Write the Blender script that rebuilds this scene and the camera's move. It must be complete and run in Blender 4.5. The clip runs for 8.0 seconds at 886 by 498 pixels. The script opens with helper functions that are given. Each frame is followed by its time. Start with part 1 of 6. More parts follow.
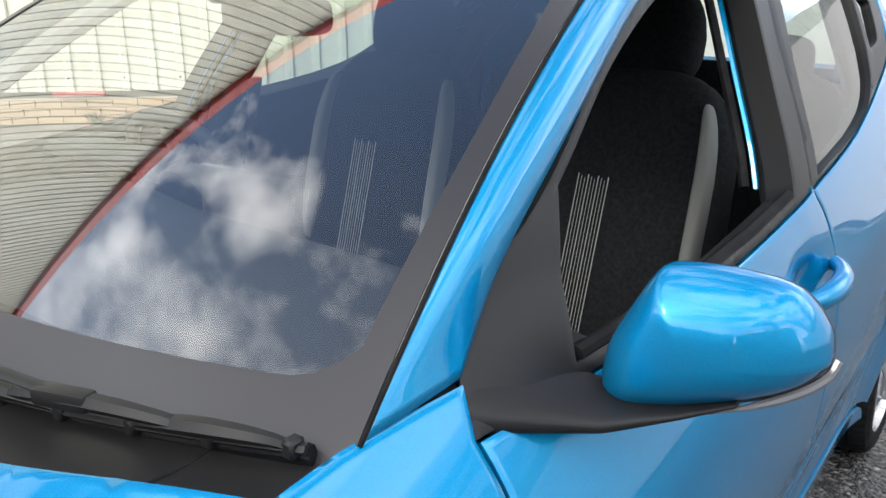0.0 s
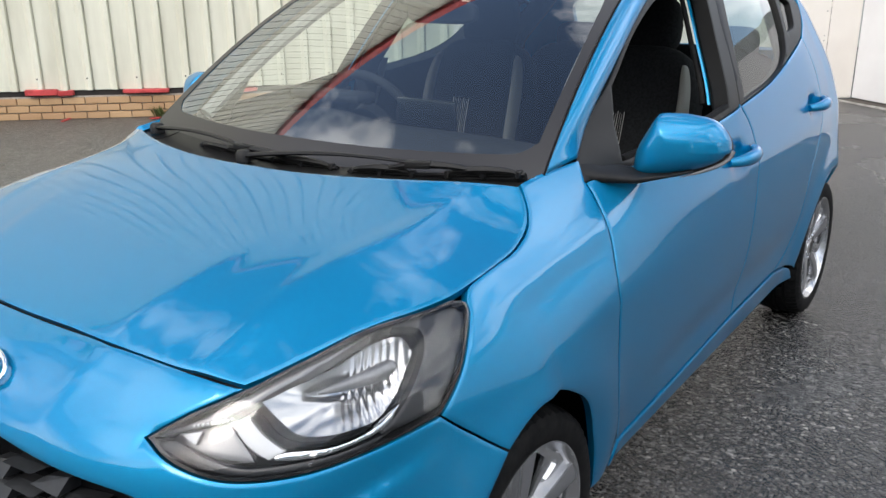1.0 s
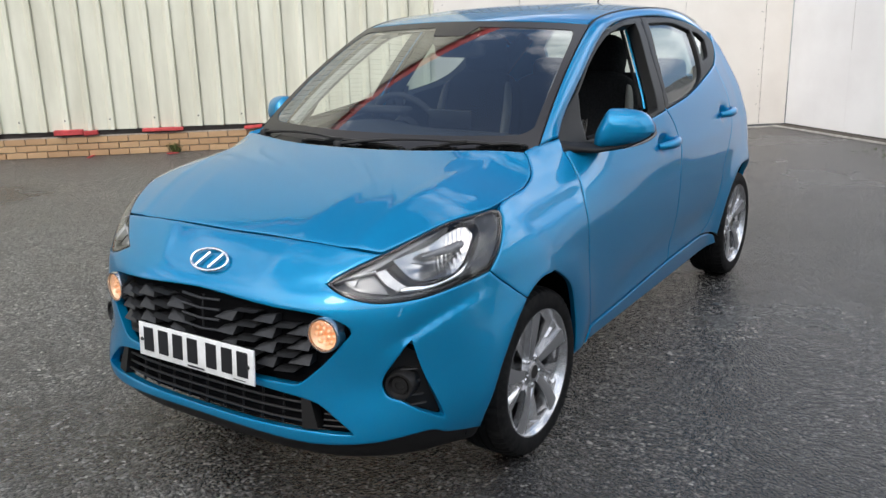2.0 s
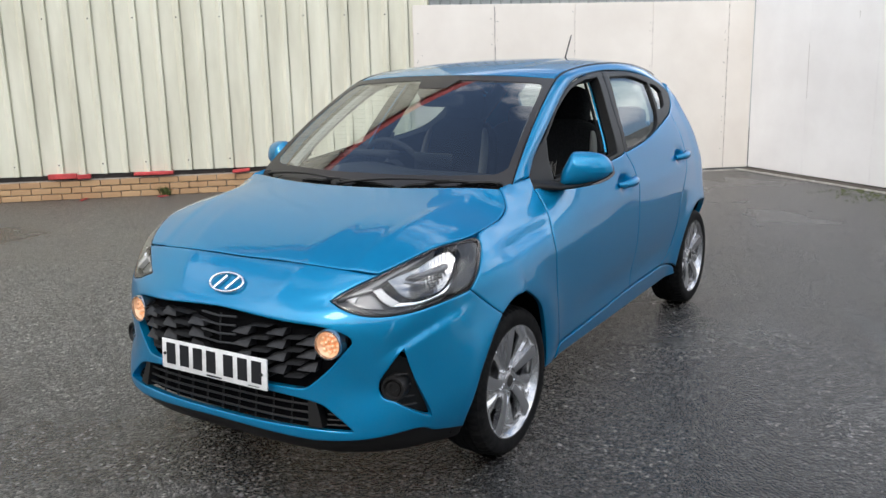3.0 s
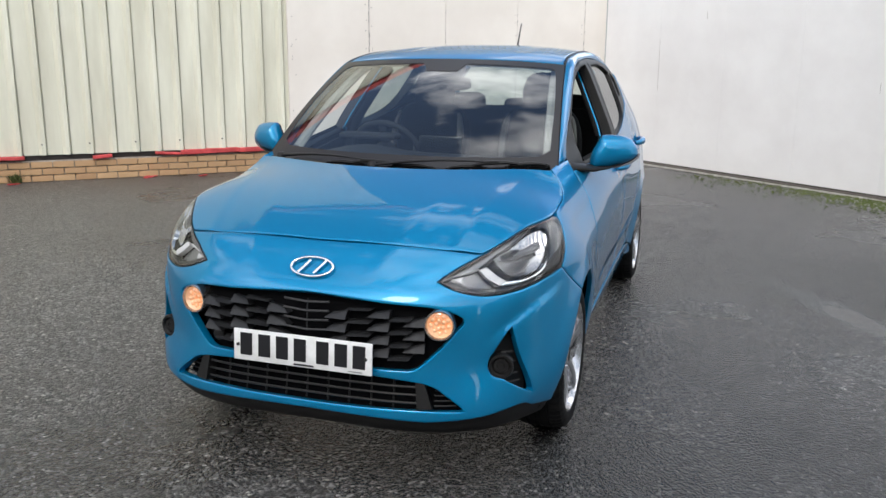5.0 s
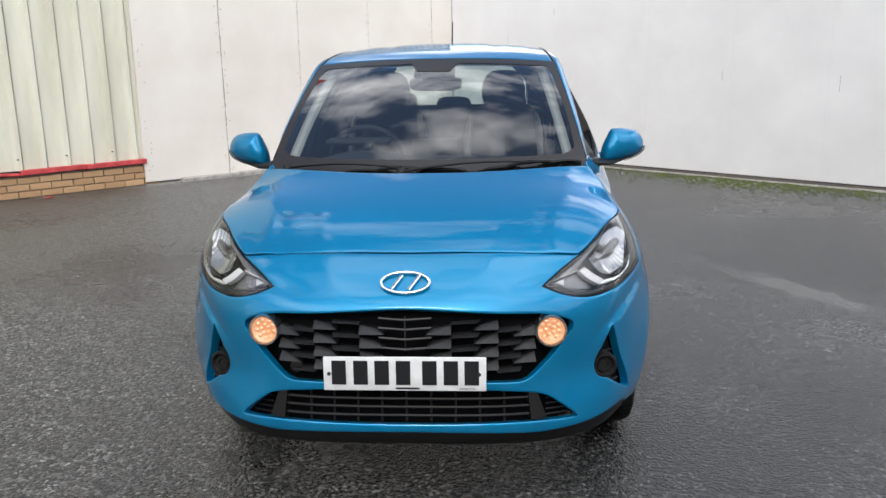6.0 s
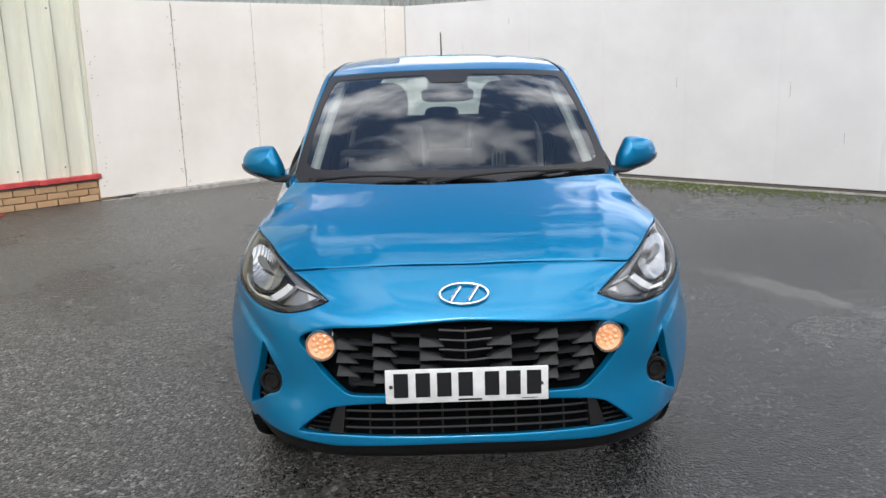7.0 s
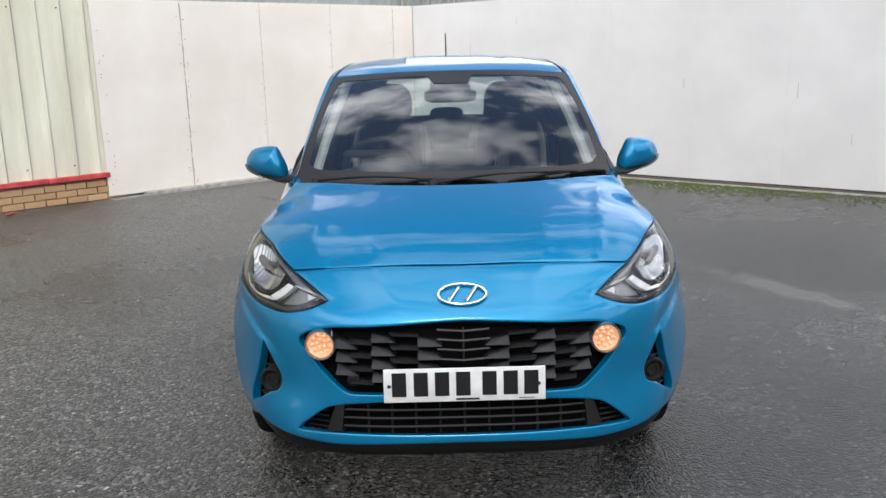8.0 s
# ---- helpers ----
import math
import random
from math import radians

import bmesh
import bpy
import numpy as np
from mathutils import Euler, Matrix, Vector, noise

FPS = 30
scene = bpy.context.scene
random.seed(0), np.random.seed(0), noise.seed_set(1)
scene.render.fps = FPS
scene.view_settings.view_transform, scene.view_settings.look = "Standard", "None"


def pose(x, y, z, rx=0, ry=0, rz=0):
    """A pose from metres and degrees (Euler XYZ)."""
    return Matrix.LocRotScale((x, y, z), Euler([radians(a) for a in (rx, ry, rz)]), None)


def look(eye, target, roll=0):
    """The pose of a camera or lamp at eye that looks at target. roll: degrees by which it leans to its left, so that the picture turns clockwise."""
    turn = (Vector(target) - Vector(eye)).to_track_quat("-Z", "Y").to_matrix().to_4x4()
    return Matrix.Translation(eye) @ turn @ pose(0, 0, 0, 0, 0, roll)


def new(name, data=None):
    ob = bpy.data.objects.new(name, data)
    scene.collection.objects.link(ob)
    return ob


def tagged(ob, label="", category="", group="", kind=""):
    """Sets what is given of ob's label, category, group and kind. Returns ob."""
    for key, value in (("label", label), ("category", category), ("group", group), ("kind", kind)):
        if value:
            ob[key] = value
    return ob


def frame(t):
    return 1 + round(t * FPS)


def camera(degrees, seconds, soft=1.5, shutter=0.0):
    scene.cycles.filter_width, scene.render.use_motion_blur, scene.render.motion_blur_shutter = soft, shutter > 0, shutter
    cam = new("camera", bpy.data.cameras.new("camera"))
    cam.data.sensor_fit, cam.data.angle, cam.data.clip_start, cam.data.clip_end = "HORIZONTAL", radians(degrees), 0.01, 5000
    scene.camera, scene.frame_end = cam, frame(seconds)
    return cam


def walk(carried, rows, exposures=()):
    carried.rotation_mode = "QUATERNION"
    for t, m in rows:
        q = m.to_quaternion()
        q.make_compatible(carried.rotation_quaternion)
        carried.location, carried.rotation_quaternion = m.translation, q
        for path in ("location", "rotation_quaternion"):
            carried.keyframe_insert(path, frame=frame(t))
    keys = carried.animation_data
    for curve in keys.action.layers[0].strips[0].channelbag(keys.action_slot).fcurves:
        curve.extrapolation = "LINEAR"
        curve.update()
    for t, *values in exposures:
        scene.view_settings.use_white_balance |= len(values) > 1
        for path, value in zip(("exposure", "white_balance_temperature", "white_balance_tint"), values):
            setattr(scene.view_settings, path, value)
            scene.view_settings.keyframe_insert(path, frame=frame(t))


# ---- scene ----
cam = camera(55.0, 8.0)
PATH = [
    (0, (1.089, 0.511, 1.391), (-0.036, 2.037, 0.755), -0.1),
    (0.5, (1.327, -0.02, 1.432), (0.223, 1.502, 0.75), 1.3),
    (1, (1.541, -0.616, 1.431), (0.426, 0.923, 0.809), -0.6),
    (1.5, (1.773, -1.182, 1.419), (0.676, 0.388, 0.844), -1.0),
    (2.8, (2.22, -2.042, 1.514), (1.184, -0.389, 1.075), -1.7),
    (3, (2.219, -2.036, 1.486), (1.18, -0.381, 1.06), -1.4),
    (3.5, (2.227, -2.06, 1.488), (1.185, -0.408, 1.058), -1.2),
    (4, (2.117, -2.126, 1.475), (1.131, -0.44, 1.043), -0.7),
    (4.5, (1.74, -2.323, 1.469), (0.916, -0.556, 1.027), 0.2),
    (4.7, (1.583, -2.408, 1.464), (0.837, -0.607, 1.018), 0.4),
    (5.8, (0.474, -2.58, 1.484), (0.266, -0.646, 1.02), -0.6),
    (6, (0.306, -2.579, 1.471), (0.171, -0.637, 1.014), -1.1),
    (6.5, (0.012, -2.555, 1.483), (-0.002, -0.604, 1.041), -1.8),
    (7, (-0.104, -2.597, 1.491), (-0.074, -0.646, 1.049), -1.5),
    (7.5, (-0.084, -2.611, 1.497), (-0.068, -0.66, 1.057), -1.2),
    (8, (-0.069, -2.617, 1.499), (-0.061, -0.667, 1.056), -1.4),
]
# the film opens brighter and settles
EXPOSURE = [(0.0, 0.28), (0.5, -0.06), (1.0, -0.22), (1.5, -0.30), (2.8, -0.42), (8.0, -0.40)]
walk(cam, [(t, look(eye, target, roll)) for t, eye, target, roll in PATH], EXPOSURE)

# ---- daylight: broken cloud, soft sun ----
SUN_ELEV, SUN_ROT = 38.0, 183.0
world = bpy.data.worlds.new("sky")
scene.world = world
world.use_nodes = True
wn, wl = world.node_tree.nodes, world.node_tree.links
wn.clear()
w_out, w_bg, w_sky = wn.new("ShaderNodeOutputWorld"), wn.new("ShaderNodeBackground"), wn.new("ShaderNodeTexSky")
w_sky.sky_type, w_sky.sun_disc = "NISHITA", False
w_sky.sun_elevation, w_sky.sun_rotation = radians(SUN_ELEV), radians(SUN_ROT)
w_sky.air_density, w_sky.dust_density = 1.0, 1.5
w_co, w_map, w_noise, w_ramp, w_mix = (wn.new("ShaderNodeTexCoord"), wn.new("ShaderNodeMapping"), wn.new("ShaderNodeTexNoise"),
                                       wn.new("ShaderNodeValToRGB"), wn.new("ShaderNodeMix"))
w_map.inputs["Scale"].default_value = (1.0, 1.0, 1.9)
w_noise.inputs["Scale"].default_value, w_noise.inputs["Detail"].default_value = 3.1, 10.0
w_noise.inputs["Roughness"].default_value = 0.55
w_ramp.color_ramp.elements[0].position, w_ramp.color_ramp.elements[1].position = 0.40, 0.60
w_ramp.color_ramp.elements[0].color = (0.0, 0.0, 0.0, 1)
w_mix.data_type = "RGBA"
w_mix.inputs["B"].default_value = (31.5, 31.7, 32.2, 1)
w_bg.inputs["Strength"].default_value = 0.13
wl.new(w_co.outputs["Generated"], w_map.inputs["Vector"])
wl.new(w_map.outputs["Vector"], w_noise.inputs["Vector"])
# the cloud opens to blue high over the yard
w_dot, w_thin, w_sub = wn.new("ShaderNodeVectorMath"), wn.new("ShaderNodeMapRange"), wn.new("ShaderNodeMath")
w_thin.inputs["From Min"].default_value, w_thin.inputs["From Max"].default_value, w_thin.inputs["To Max"].default_value = 0.62, 0.95, 0.15
w_sub.operation = "SUBTRACT"
w_dot.operation = "DOT_PRODUCT"
w_dot.inputs[1].default_value = (-0.30, 0.50, 0.81)
wl.new(w_co.outputs["Generated"], w_dot.inputs[0])
wl.new(w_dot.outputs["Value"], w_thin.inputs["Value"])
wl.new(w_noise.outputs["Fac"], w_sub.inputs[0])
wl.new(w_thin.outputs["Result"], w_sub.inputs[1])
wl.new(w_sub.outputs["Value"], w_ramp.inputs["Fac"])
wl.new(w_ramp.outputs["Color"], w_mix.inputs["Factor"])
w_blue = wn.new("ShaderNodeVectorMath")
w_blue.operation = "SCALE"
w_blue.inputs["Scale"].default_value = 2.1
wl.new(w_sky.outputs["Color"], w_blue.inputs[0])
wl.new(w_blue.outputs["Vector"], w_mix.inputs["A"])
wl.new(w_mix.outputs["Result"], w_bg.inputs["Color"])
wl.new(w_bg.outputs["Background"], w_out.inputs["Surface"])
sun = new("sun", bpy.data.lights.new("sun", "SUN"))
sun.data.energy, sun.data.angle, sun.data.color = 0.9, radians(14), (1.0, 0.95, 0.88)
_e, _r = radians(SUN_ELEV), radians(SUN_ROT)
sun.matrix_world = look((0, 0, 8), Vector((0, 0, 8)) - Vector((math.sin(_r) * math.cos(_e), math.cos(_r) * math.cos(_e), math.sin(_e))))


# ---- materials ----
def material(name, colour, rough=0.5, metal=0.0, coat=0.0, spec=0.5, emit=None, strength=0.0):
    m = bpy.data.materials.new(name)
    m.use_nodes = True
    b = m.node_tree.nodes["Principled BSDF"]
    b.inputs["Base Color"].default_value = (*colour, 1)
    b.inputs["Roughness"].default_value, b.inputs["Metallic"].default_value = rough, metal
    b.inputs["Coat Weight"].default_value, b.inputs["Coat Roughness"].default_value = coat, 0.03
    b.inputs["Specular IOR Level"].default_value = spec
    if emit:
        b.inputs["Emission Color"].default_value, b.inputs["Emission Strength"].default_value = (*emit, 1), strength
    return m


def nodes_of(m):
    t = m.node_tree
    return t.nodes, t.links, t.nodes["Principled BSDF"]


def noise_to(m, scale, lo, hi, socket="Base Color", detail=6.0, at=(0.35, 0.65), stretch=(1, 1, 1), coords="Object", rough=0.55):
    """Noise between two values or colours into a socket of the material."""
    n, l, b = nodes_of(m)
    co, mp, tx, rp = n.new("ShaderNodeTexCoord"), n.new("ShaderNodeMapping"), n.new("ShaderNodeTexNoise"), n.new("ShaderNodeValToRGB")
    mp.inputs["Scale"].default_value = stretch
    tx.inputs["Scale"].default_value, tx.inputs["Detail"].default_value, tx.inputs["Roughness"].default_value = scale, detail, rough
    for e, p, v in zip(rp.color_ramp.elements, at, (lo, hi)):
        e.position, e.color = p, (*v, 1) if isinstance(v, tuple) else (v, v, v, 1)
    l.new(co.outputs[coords], mp.inputs["Vector"])
    l.new(mp.outputs["Vector"], tx.inputs["Vector"])
    l.new(tx.outputs["Fac"], rp.inputs["Fac"])
    if socket:
        l.new(rp.outputs["Color"], b.inputs[socket])
    return rp


def bump_to(m, scale, strength, distance=0.002, detail=4.0, stretch=(1, 1, 1), coords="Object"):
    n, l, b = nodes_of(m)
    co, mp, tx, bp = n.new("ShaderNodeTexCoord"), n.new("ShaderNodeMapping"), n.new("ShaderNodeTexNoise"), n.new("ShaderNodeBump")
    mp.inputs["Scale"].default_value = stretch
    tx.inputs["Scale"].default_value, tx.inputs["Detail"].default_value = scale, detail
    bp.inputs["Strength"].default_value, bp.inputs["Distance"].default_value = strength, distance
    l.new(co.outputs[coords], mp.inputs["Vector"])
    l.new(mp.outputs["Vector"], tx.inputs["Vector"])
    l.new(tx.outputs["Fac"], bp.inputs["Height"])
    if b.inputs["Normal"].links:
        l.new(b.inputs["Normal"].links[0].from_socket, bp.inputs["Normal"])
    l.new(bp.outputs["Normal"], b.inputs["Normal"])


def glass(name, colour, rough=0.0, gloss=0.08, bend=4.0):
    """Thin tinted pane: clear but for its tint, with the gloss of both its faces, rising at a slant."""
    m = bpy.data.materials.new(name)
    m.use_nodes = True
    n, l = m.node_tree.nodes, m.node_tree.links
    n.clear()
    out, mix, lw, pw, mr, tr, gl = (n.new("ShaderNodeOutputMaterial"), n.new("ShaderNodeMixShader"), n.new("ShaderNodeLayerWeight"), n.new("ShaderNodeMath"),
                                    n.new("ShaderNodeMapRange"), n.new("ShaderNodeBsdfTransparent"), n.new("ShaderNodeBsdfGlossy"))
    lw.inputs["Blend"].default_value = 0.5
    pw.operation = "POWER"
    pw.inputs[1].default_value = bend
    mr.inputs["To Min"].default_value = gloss
    tr.inputs["Color"].default_value = (*colour, 1)
    gl.inputs["Roughness"].default_value = rough
    l.new(lw.outputs["Facing"], pw.inputs[0])
    l.new(pw.outputs["Value"], mr.inputs["Value"])
    l.new(mr.outputs["Result"], mix.inputs["Fac"])
    l.new(tr.outputs["BSDF"], mix.inputs[1])
    l.new(gl.outputs["BSDF"], mix.inputs[2])
    l.new(mix.outputs["Shader"], out.inputs["Surface"])
    return m


PAINT = material("metallic_teal_blue_paint", (0.001, 0.20, 0.40), 0.36, 0.50, 1.0, 0.2)
noise_to(PAINT, 900, (0.0006, 0.178, 0.366), (0.0012, 0.232, 0.455), detail=2)
PAINT.node_tree.nodes["Principled BSDF"].inputs["Specular Tint"].default_value = (0.05, 0.45, 0.85, 1)
PAINT.node_tree.nodes["Principled BSDF"].inputs["Coat IOR"].default_value = 1.47
BLACK = material("black_textured_plastic", (0.011, 0.0105, 0.0102), 0.46, spec=0.26)
bump_to(BLACK, 900, 0.12, 0.0004)
GLOSS = material("gloss_black_trim", (0.006, 0.006, 0.0065), 0.2, coat=0.2, spec=0.3)
RUBBER = material("tyre_rubber", (0.008, 0.008, 0.0085), 0.75, spec=0.12)
noise_to(RUBBER, 30, (0.005, 0.005, 0.0055), (0.013, 0.0127, 0.0123))
DARK = material("dark_cavity", (0.004, 0.004, 0.0045), 0.9, spec=0.05)
CHROME = material("chrome", (0.86, 0.87, 0.88), 0.06, 1.0)
ALLOY = material("silver_alloy", (0.55, 0.55, 0.56), 0.24, 0.85, 0.6)
noise_to(ALLOY, 250, (0.50, 0.50, 0.51), (0.60, 0.60, 0.61))
STEEL = material("brake_steel", (0.06, 0.058, 0.056), 0.45, 0.8)
PLATE = material("plate_white", (0.8, 0.8, 0.79), 0.35)
noise_to(PLATE, 25, (0.72, 0.72, 0.70), (0.84, 0.84, 0.83))
INK = material("plate_black", (0.01, 0.01, 0.012), 0.4)
CLOTH = material("seat_cloth", (0.03, 0.031, 0.034), 0.9, spec=0.15)
bump_to(CLOTH, 700, 0.5, 0.001)
noise_to(CLOTH, 120, (0.009, 0.0092, 0.010), (0.018, 0.0183, 0.020))
GREYCLOTH = material("seat_side_cloth", (0.2, 0.195, 0.185), 0.85)
bump_to(GREYCLOTH, 700, 0.4, 0.001)
CABIN = material("cabin_plastic", (0.032, 0.033, 0.037), 0.6, spec=0.15)
bump_to(CABIN, 500, 0.05, 0.0004)
LINING = material("roof_lining", (0.42, 0.41, 0.39), 0.9)
SCREEN = glass("windscreen_glass", (0.80, 0.86, 0.84), 0.0, 0.095, 2.3)
PANE = glass("window_glass", (0.70, 0.77, 0.73))
TINT = glass("rear_glass", (0.62, 0.70, 0.67))
LENS = glass("lamp_lens", (0.94, 0.945, 0.95), 0.0, 0.05, 4.5)
REFLECT = material("lamp_reflector", (0.46, 0.46, 0.465), 0.14, 0.95)
SILVER = material("lamp_silver_trim", (0.19, 0.19, 0.195), 0.30, 0.6)
HOUSING = material("lamp_housing", (0.022, 0.022, 0.024), 0.35, 0.1)
GRILLE_MAT = material("grey_grille_plastic", (0.030, 0.0305, 0.032), 0.42, spec=0.35)
noise_to(GRILLE_MAT, 60, (0.017, 0.0175, 0.0185), (0.026, 0.0265, 0.028))
MACHINED = material("machined_alloy_face", (0.27, 0.27, 0.275), 0.36, 0.6)
STAIN = material("dark_seam_stain", (0.34, 0.31, 0.285), 0.9)
STRIP = material("grey_lens_strip", (0.13, 0.13, 0.135), 0.2, coat=0.5)
LIGHTBAR = material("white_light_guide", (0.62, 0.62, 0.62), 0.25)
AMBER = material("lit_amber_bulb_glass", (0.9, 0.62, 0.42), 0.2, 0.3, emit=(1.0, 0.45, 0.15), strength=0.32)
RED = material("rear_lamp_red", (0.35, 0.01, 0.012), 0.15, coat=1.0)
FRIT = material("black_glass_band", (0.022, 0.020, 0.0195), 0.32, spec=0.5)
MIRROR = material("mirror_glass", (0.8, 0.82, 0.84), 0.01, 1.0)

CREAM = material("cream_painted_board", (0.78, 0.74, 0.69), 0.55)
noise_to(CREAM, 1.1, (0.74, 0.685, 0.615), (0.82, 0.77, 0.70), detail=8)
bump_to(CREAM, 9, 0.15, 0.004)
WHITE = material("white_painted_board", (0.72, 0.71, 0.70), 0.55)
noise_to(WHITE, 1.3, (0.75, 0.735, 0.725), (0.82, 0.81, 0.80), detail=8)
bump_to(WHITE, 9, 0.15, 0.004)
CLAD = material("cream_sheet_cladding", (0.62, 0.60, 0.52), 0.42)
noise_to(CLAD, 1.2, (0.62, 0.60, 0.475), (0.77, 0.755, 0.62), detail=9, stretch=(3, 3, 0.5))
REDTRIM = material("red_painted_flashing", (0.55, 0.035, 0.03), 0.45)
noise_to(REDTRIM, 7, (0.40, 0.04, 0.04), (0.66, 0.085, 0.085), detail=8)
bump_to(REDTRIM, 20, 0.6, 0.01)
BRICK = material("buff_brick", (0.42, 0.24, 0.12), 0.85)
MORTAR = material("mortar", (0.40, 0.36, 0.31), 0.95)
noise_to(MORTAR, 40, (0.30, 0.27, 0.23), (0.45, 0.41, 0.36))
DARKSTRIP = material("dark_brown_strip", (0.03, 0.025, 0.022), 0.8)
bump_to(BRICK, 90, 0.5, 0.004)
_n, _l, _b = nodes_of(BRICK)
_oi, _rp = _n.new("ShaderNodeObjectInfo"), _n.new("ShaderNodeValToRGB")
_rp.color_ramp.elements[0].color, _rp.color_ramp.elements[1].color = (0.43, 0.26, 0.135, 1), (0.53, 0.345, 0.185, 1)
_l.new(_oi.outputs["Random"], _rp.inputs["Fac"])
_l.new(_rp.outputs["Color"], _b.inputs["Base Color"])
GRIT = material("pale_grit", (0.33, 0.31, 0.28), 0.9)
MOSS = material("moss", (0.07, 0.095, 0.02), 0.95)
noise_to(MOSS, 60, (0.04, 0.06, 0.012), (0.11, 0.13, 0.035))

# wet tarmac: fine stones, damp film and drier patches
TARMAC = material("wet_tarmac", (0.05, 0.05, 0.052), 0.5, spec=0.75)
_n, _l, _b = nodes_of(TARMAC)
_co = _n.new("ShaderNodeTexCoord")


def _tex(kind, scale, **inputs):
    x = _n.new(kind)
    x.inputs["Scale"].default_value = scale
    for k, v in inputs.items():
        x.inputs[k].default_value = v
    _l.new(_co.outputs["Object"], x.inputs["Vector"])
    return x


def _ramp(src, lo, hi, a, b):
    r = _n.new("ShaderNodeValToRGB")
    for e, p, v in zip(r.color_ramp.elements, (a, b), (lo, hi)):
        e.position, e.color = p, (*v, 1) if isinstance(v, tuple) else (v, v, v, 1)
    _l.new(src, r.inputs["Fac"])
    return r


_stones = _tex("ShaderNodeTexVoronoi", 88.0, Randomness=1.0)
_fine = _tex("ShaderNodeTexNoise", 320.0, Detail=3.0)
_patch = _tex("ShaderNodeTexNoise", 0.45, Detail=8.0, Roughness=0.62)
_mid = _tex("ShaderNodeTexNoise", 26.0, Detail=5.0, Roughness=0.7)


def _math(op, a, b):
    n = _n.new("ShaderNodeMath")
    n.operation = op
    for i, v in enumerate((a, b)):
        if isinstance(v, (int, float)):
            n.inputs[i].default_value = v
        else:
            _l.new(v, n.inputs[i])
    return n.outputs["Value"]


_pick = _n.new("ShaderNodeSeparateColor")
_l.new(_stones.outputs["Color"], _pick.inputs["Color"])
_base = _ramp(_pick.outputs["Red"], (0.008, 0.008, 0.0085), (0.24, 0.235, 0.22), 0.0, 1.0)
for _p, _v in ((0.42, 0.012), (0.56, 0.045), (0.82, 0.085), (0.96, 0.13)):
    _e = _base.color_ramp.elements.new(_p)
    _e.color = (_v, _v * 0.99, _v * 0.97, 1)
# drier towards the workshop wall, wet on the open side
_xyz, _dry = _n.new("ShaderNodeSeparateXYZ"), _n.new("ShaderNodeMapRange")
_l.new(_co.outputs["Object"], _xyz.inputs["Vector"])
_dry.inputs["From Min"].default_value, _dry.inputs["From Max"].default_value = 0.3, -3.0
_dry.inputs["To Min"].default_value, _dry.inputs["To Max"].default_value = -0.06, 0.09
_l.new(_xyz.outputs["X"], _dry.inputs["Value"])
_wet = _math("ADD", _patch.outputs["Fac"], _dry.outputs["Result"])
_damp = _ramp(_wet, (0.36, 0.36, 0.365), (1.8, 1.77, 1.72), 0.36, 0.61)
_mott = _ramp(_mid.outputs["Fac"], 0.42, 1.6, 0.34, 0.66)
_mul2, _mul = _n.new("ShaderNodeMix"), _n.new("ShaderNodeMix")
for _m in (_mul2, _mul):
    _m.data_type, _m.blend_type = "RGBA", "MULTIPLY"
    _m.inputs["Factor"].default_value = 1.0
_l.new(_damp.outputs["Color"], _mul2.inputs["A"])
_l.new(_mott.outputs["Color"], _mul2.inputs["B"])
_l.new(_base.outputs["Color"], _mul.inputs["A"])
_l.new(_mul2.outputs["Result"], _mul.inputs["B"])
# sparse pale flecks in the colour stand in for glints off wet stones
_glints = _tex("ShaderNodeTexVoronoi", 66.0, Randomness=1.0)
_cpick, _cadd = _n.new("ShaderNodeSeparateColor"), _n.new("ShaderNodeMix")
_l.new(_glints.outputs["Color"], _cpick.inputs["Color"])
_glint = _math("MULTIPLY", _math("GREATER_THAN", _cpick.outputs["Green"], 0.87), _math("LESS_THAN", _glints.outputs["Distance"], 0.36))
_cadd.data_type = "RGBA"
_l.new(_math("MULTIPLY", _glint, 0.75), _cadd.inputs["Factor"])
_l.new(_mul.outputs["Result"], _cadd.inputs["A"])
_cadd.inputs["B"].default_value = (0.15, 0.146, 0.138, 1)
_l.new(_cadd.outputs["Result"], _b.inputs["Base Color"])
# a shallow film of water with a ragged edge, drawn out along the fall of the yard
_vr, _vs, _vm, _vl = (_n.new("ShaderNodeVectorRotate"), _n.new("ShaderNodeVectorMath"), _n.new("ShaderNodeVectorMath"), _n.new("ShaderNodeVectorMath"))
_vr.rotation_type = "Z_AXIS"
_vr.inputs["Center"].default_value, _vr.inputs["Angle"].default_value = (2.12, 2.55, 0.0), radians(61.4)
_vs.operation, _vm.operation, _vl.operation = "SUBTRACT", "MULTIPLY", "LENGTH"
_vs.inputs[1].default_value, _vm.inputs[1].default_value = (2.12, 2.55, 0.0), (1 / 0.95, 1 / 0.17, 0.0)
_l.new(_co.outputs["Object"], _vr.inputs["Vector"])
_l.new(_vr.outputs["Vector"], _vs.inputs[0])
_l.new(_vs.outputs["Vector"], _vm.inputs[0])
_l.new(_vm.outputs["Vector"], _vl.inputs[0])
_rag = _tex("ShaderNodeTexNoise", 5.0, Detail=6.0, Roughness=0.65)
_film = _ramp(_math("ADD", _vl.outputs["Value"], _math("MULTIPLY", _math("SUBTRACT", _rag.outputs["Fac"], 0.5), 1.6)), 1.0, 0.0, 0.35, 1.15).outputs["Color"]
_rough = _ramp(_wet, 0.20, 0.36, 0.36, 0.66).outputs["Color"]
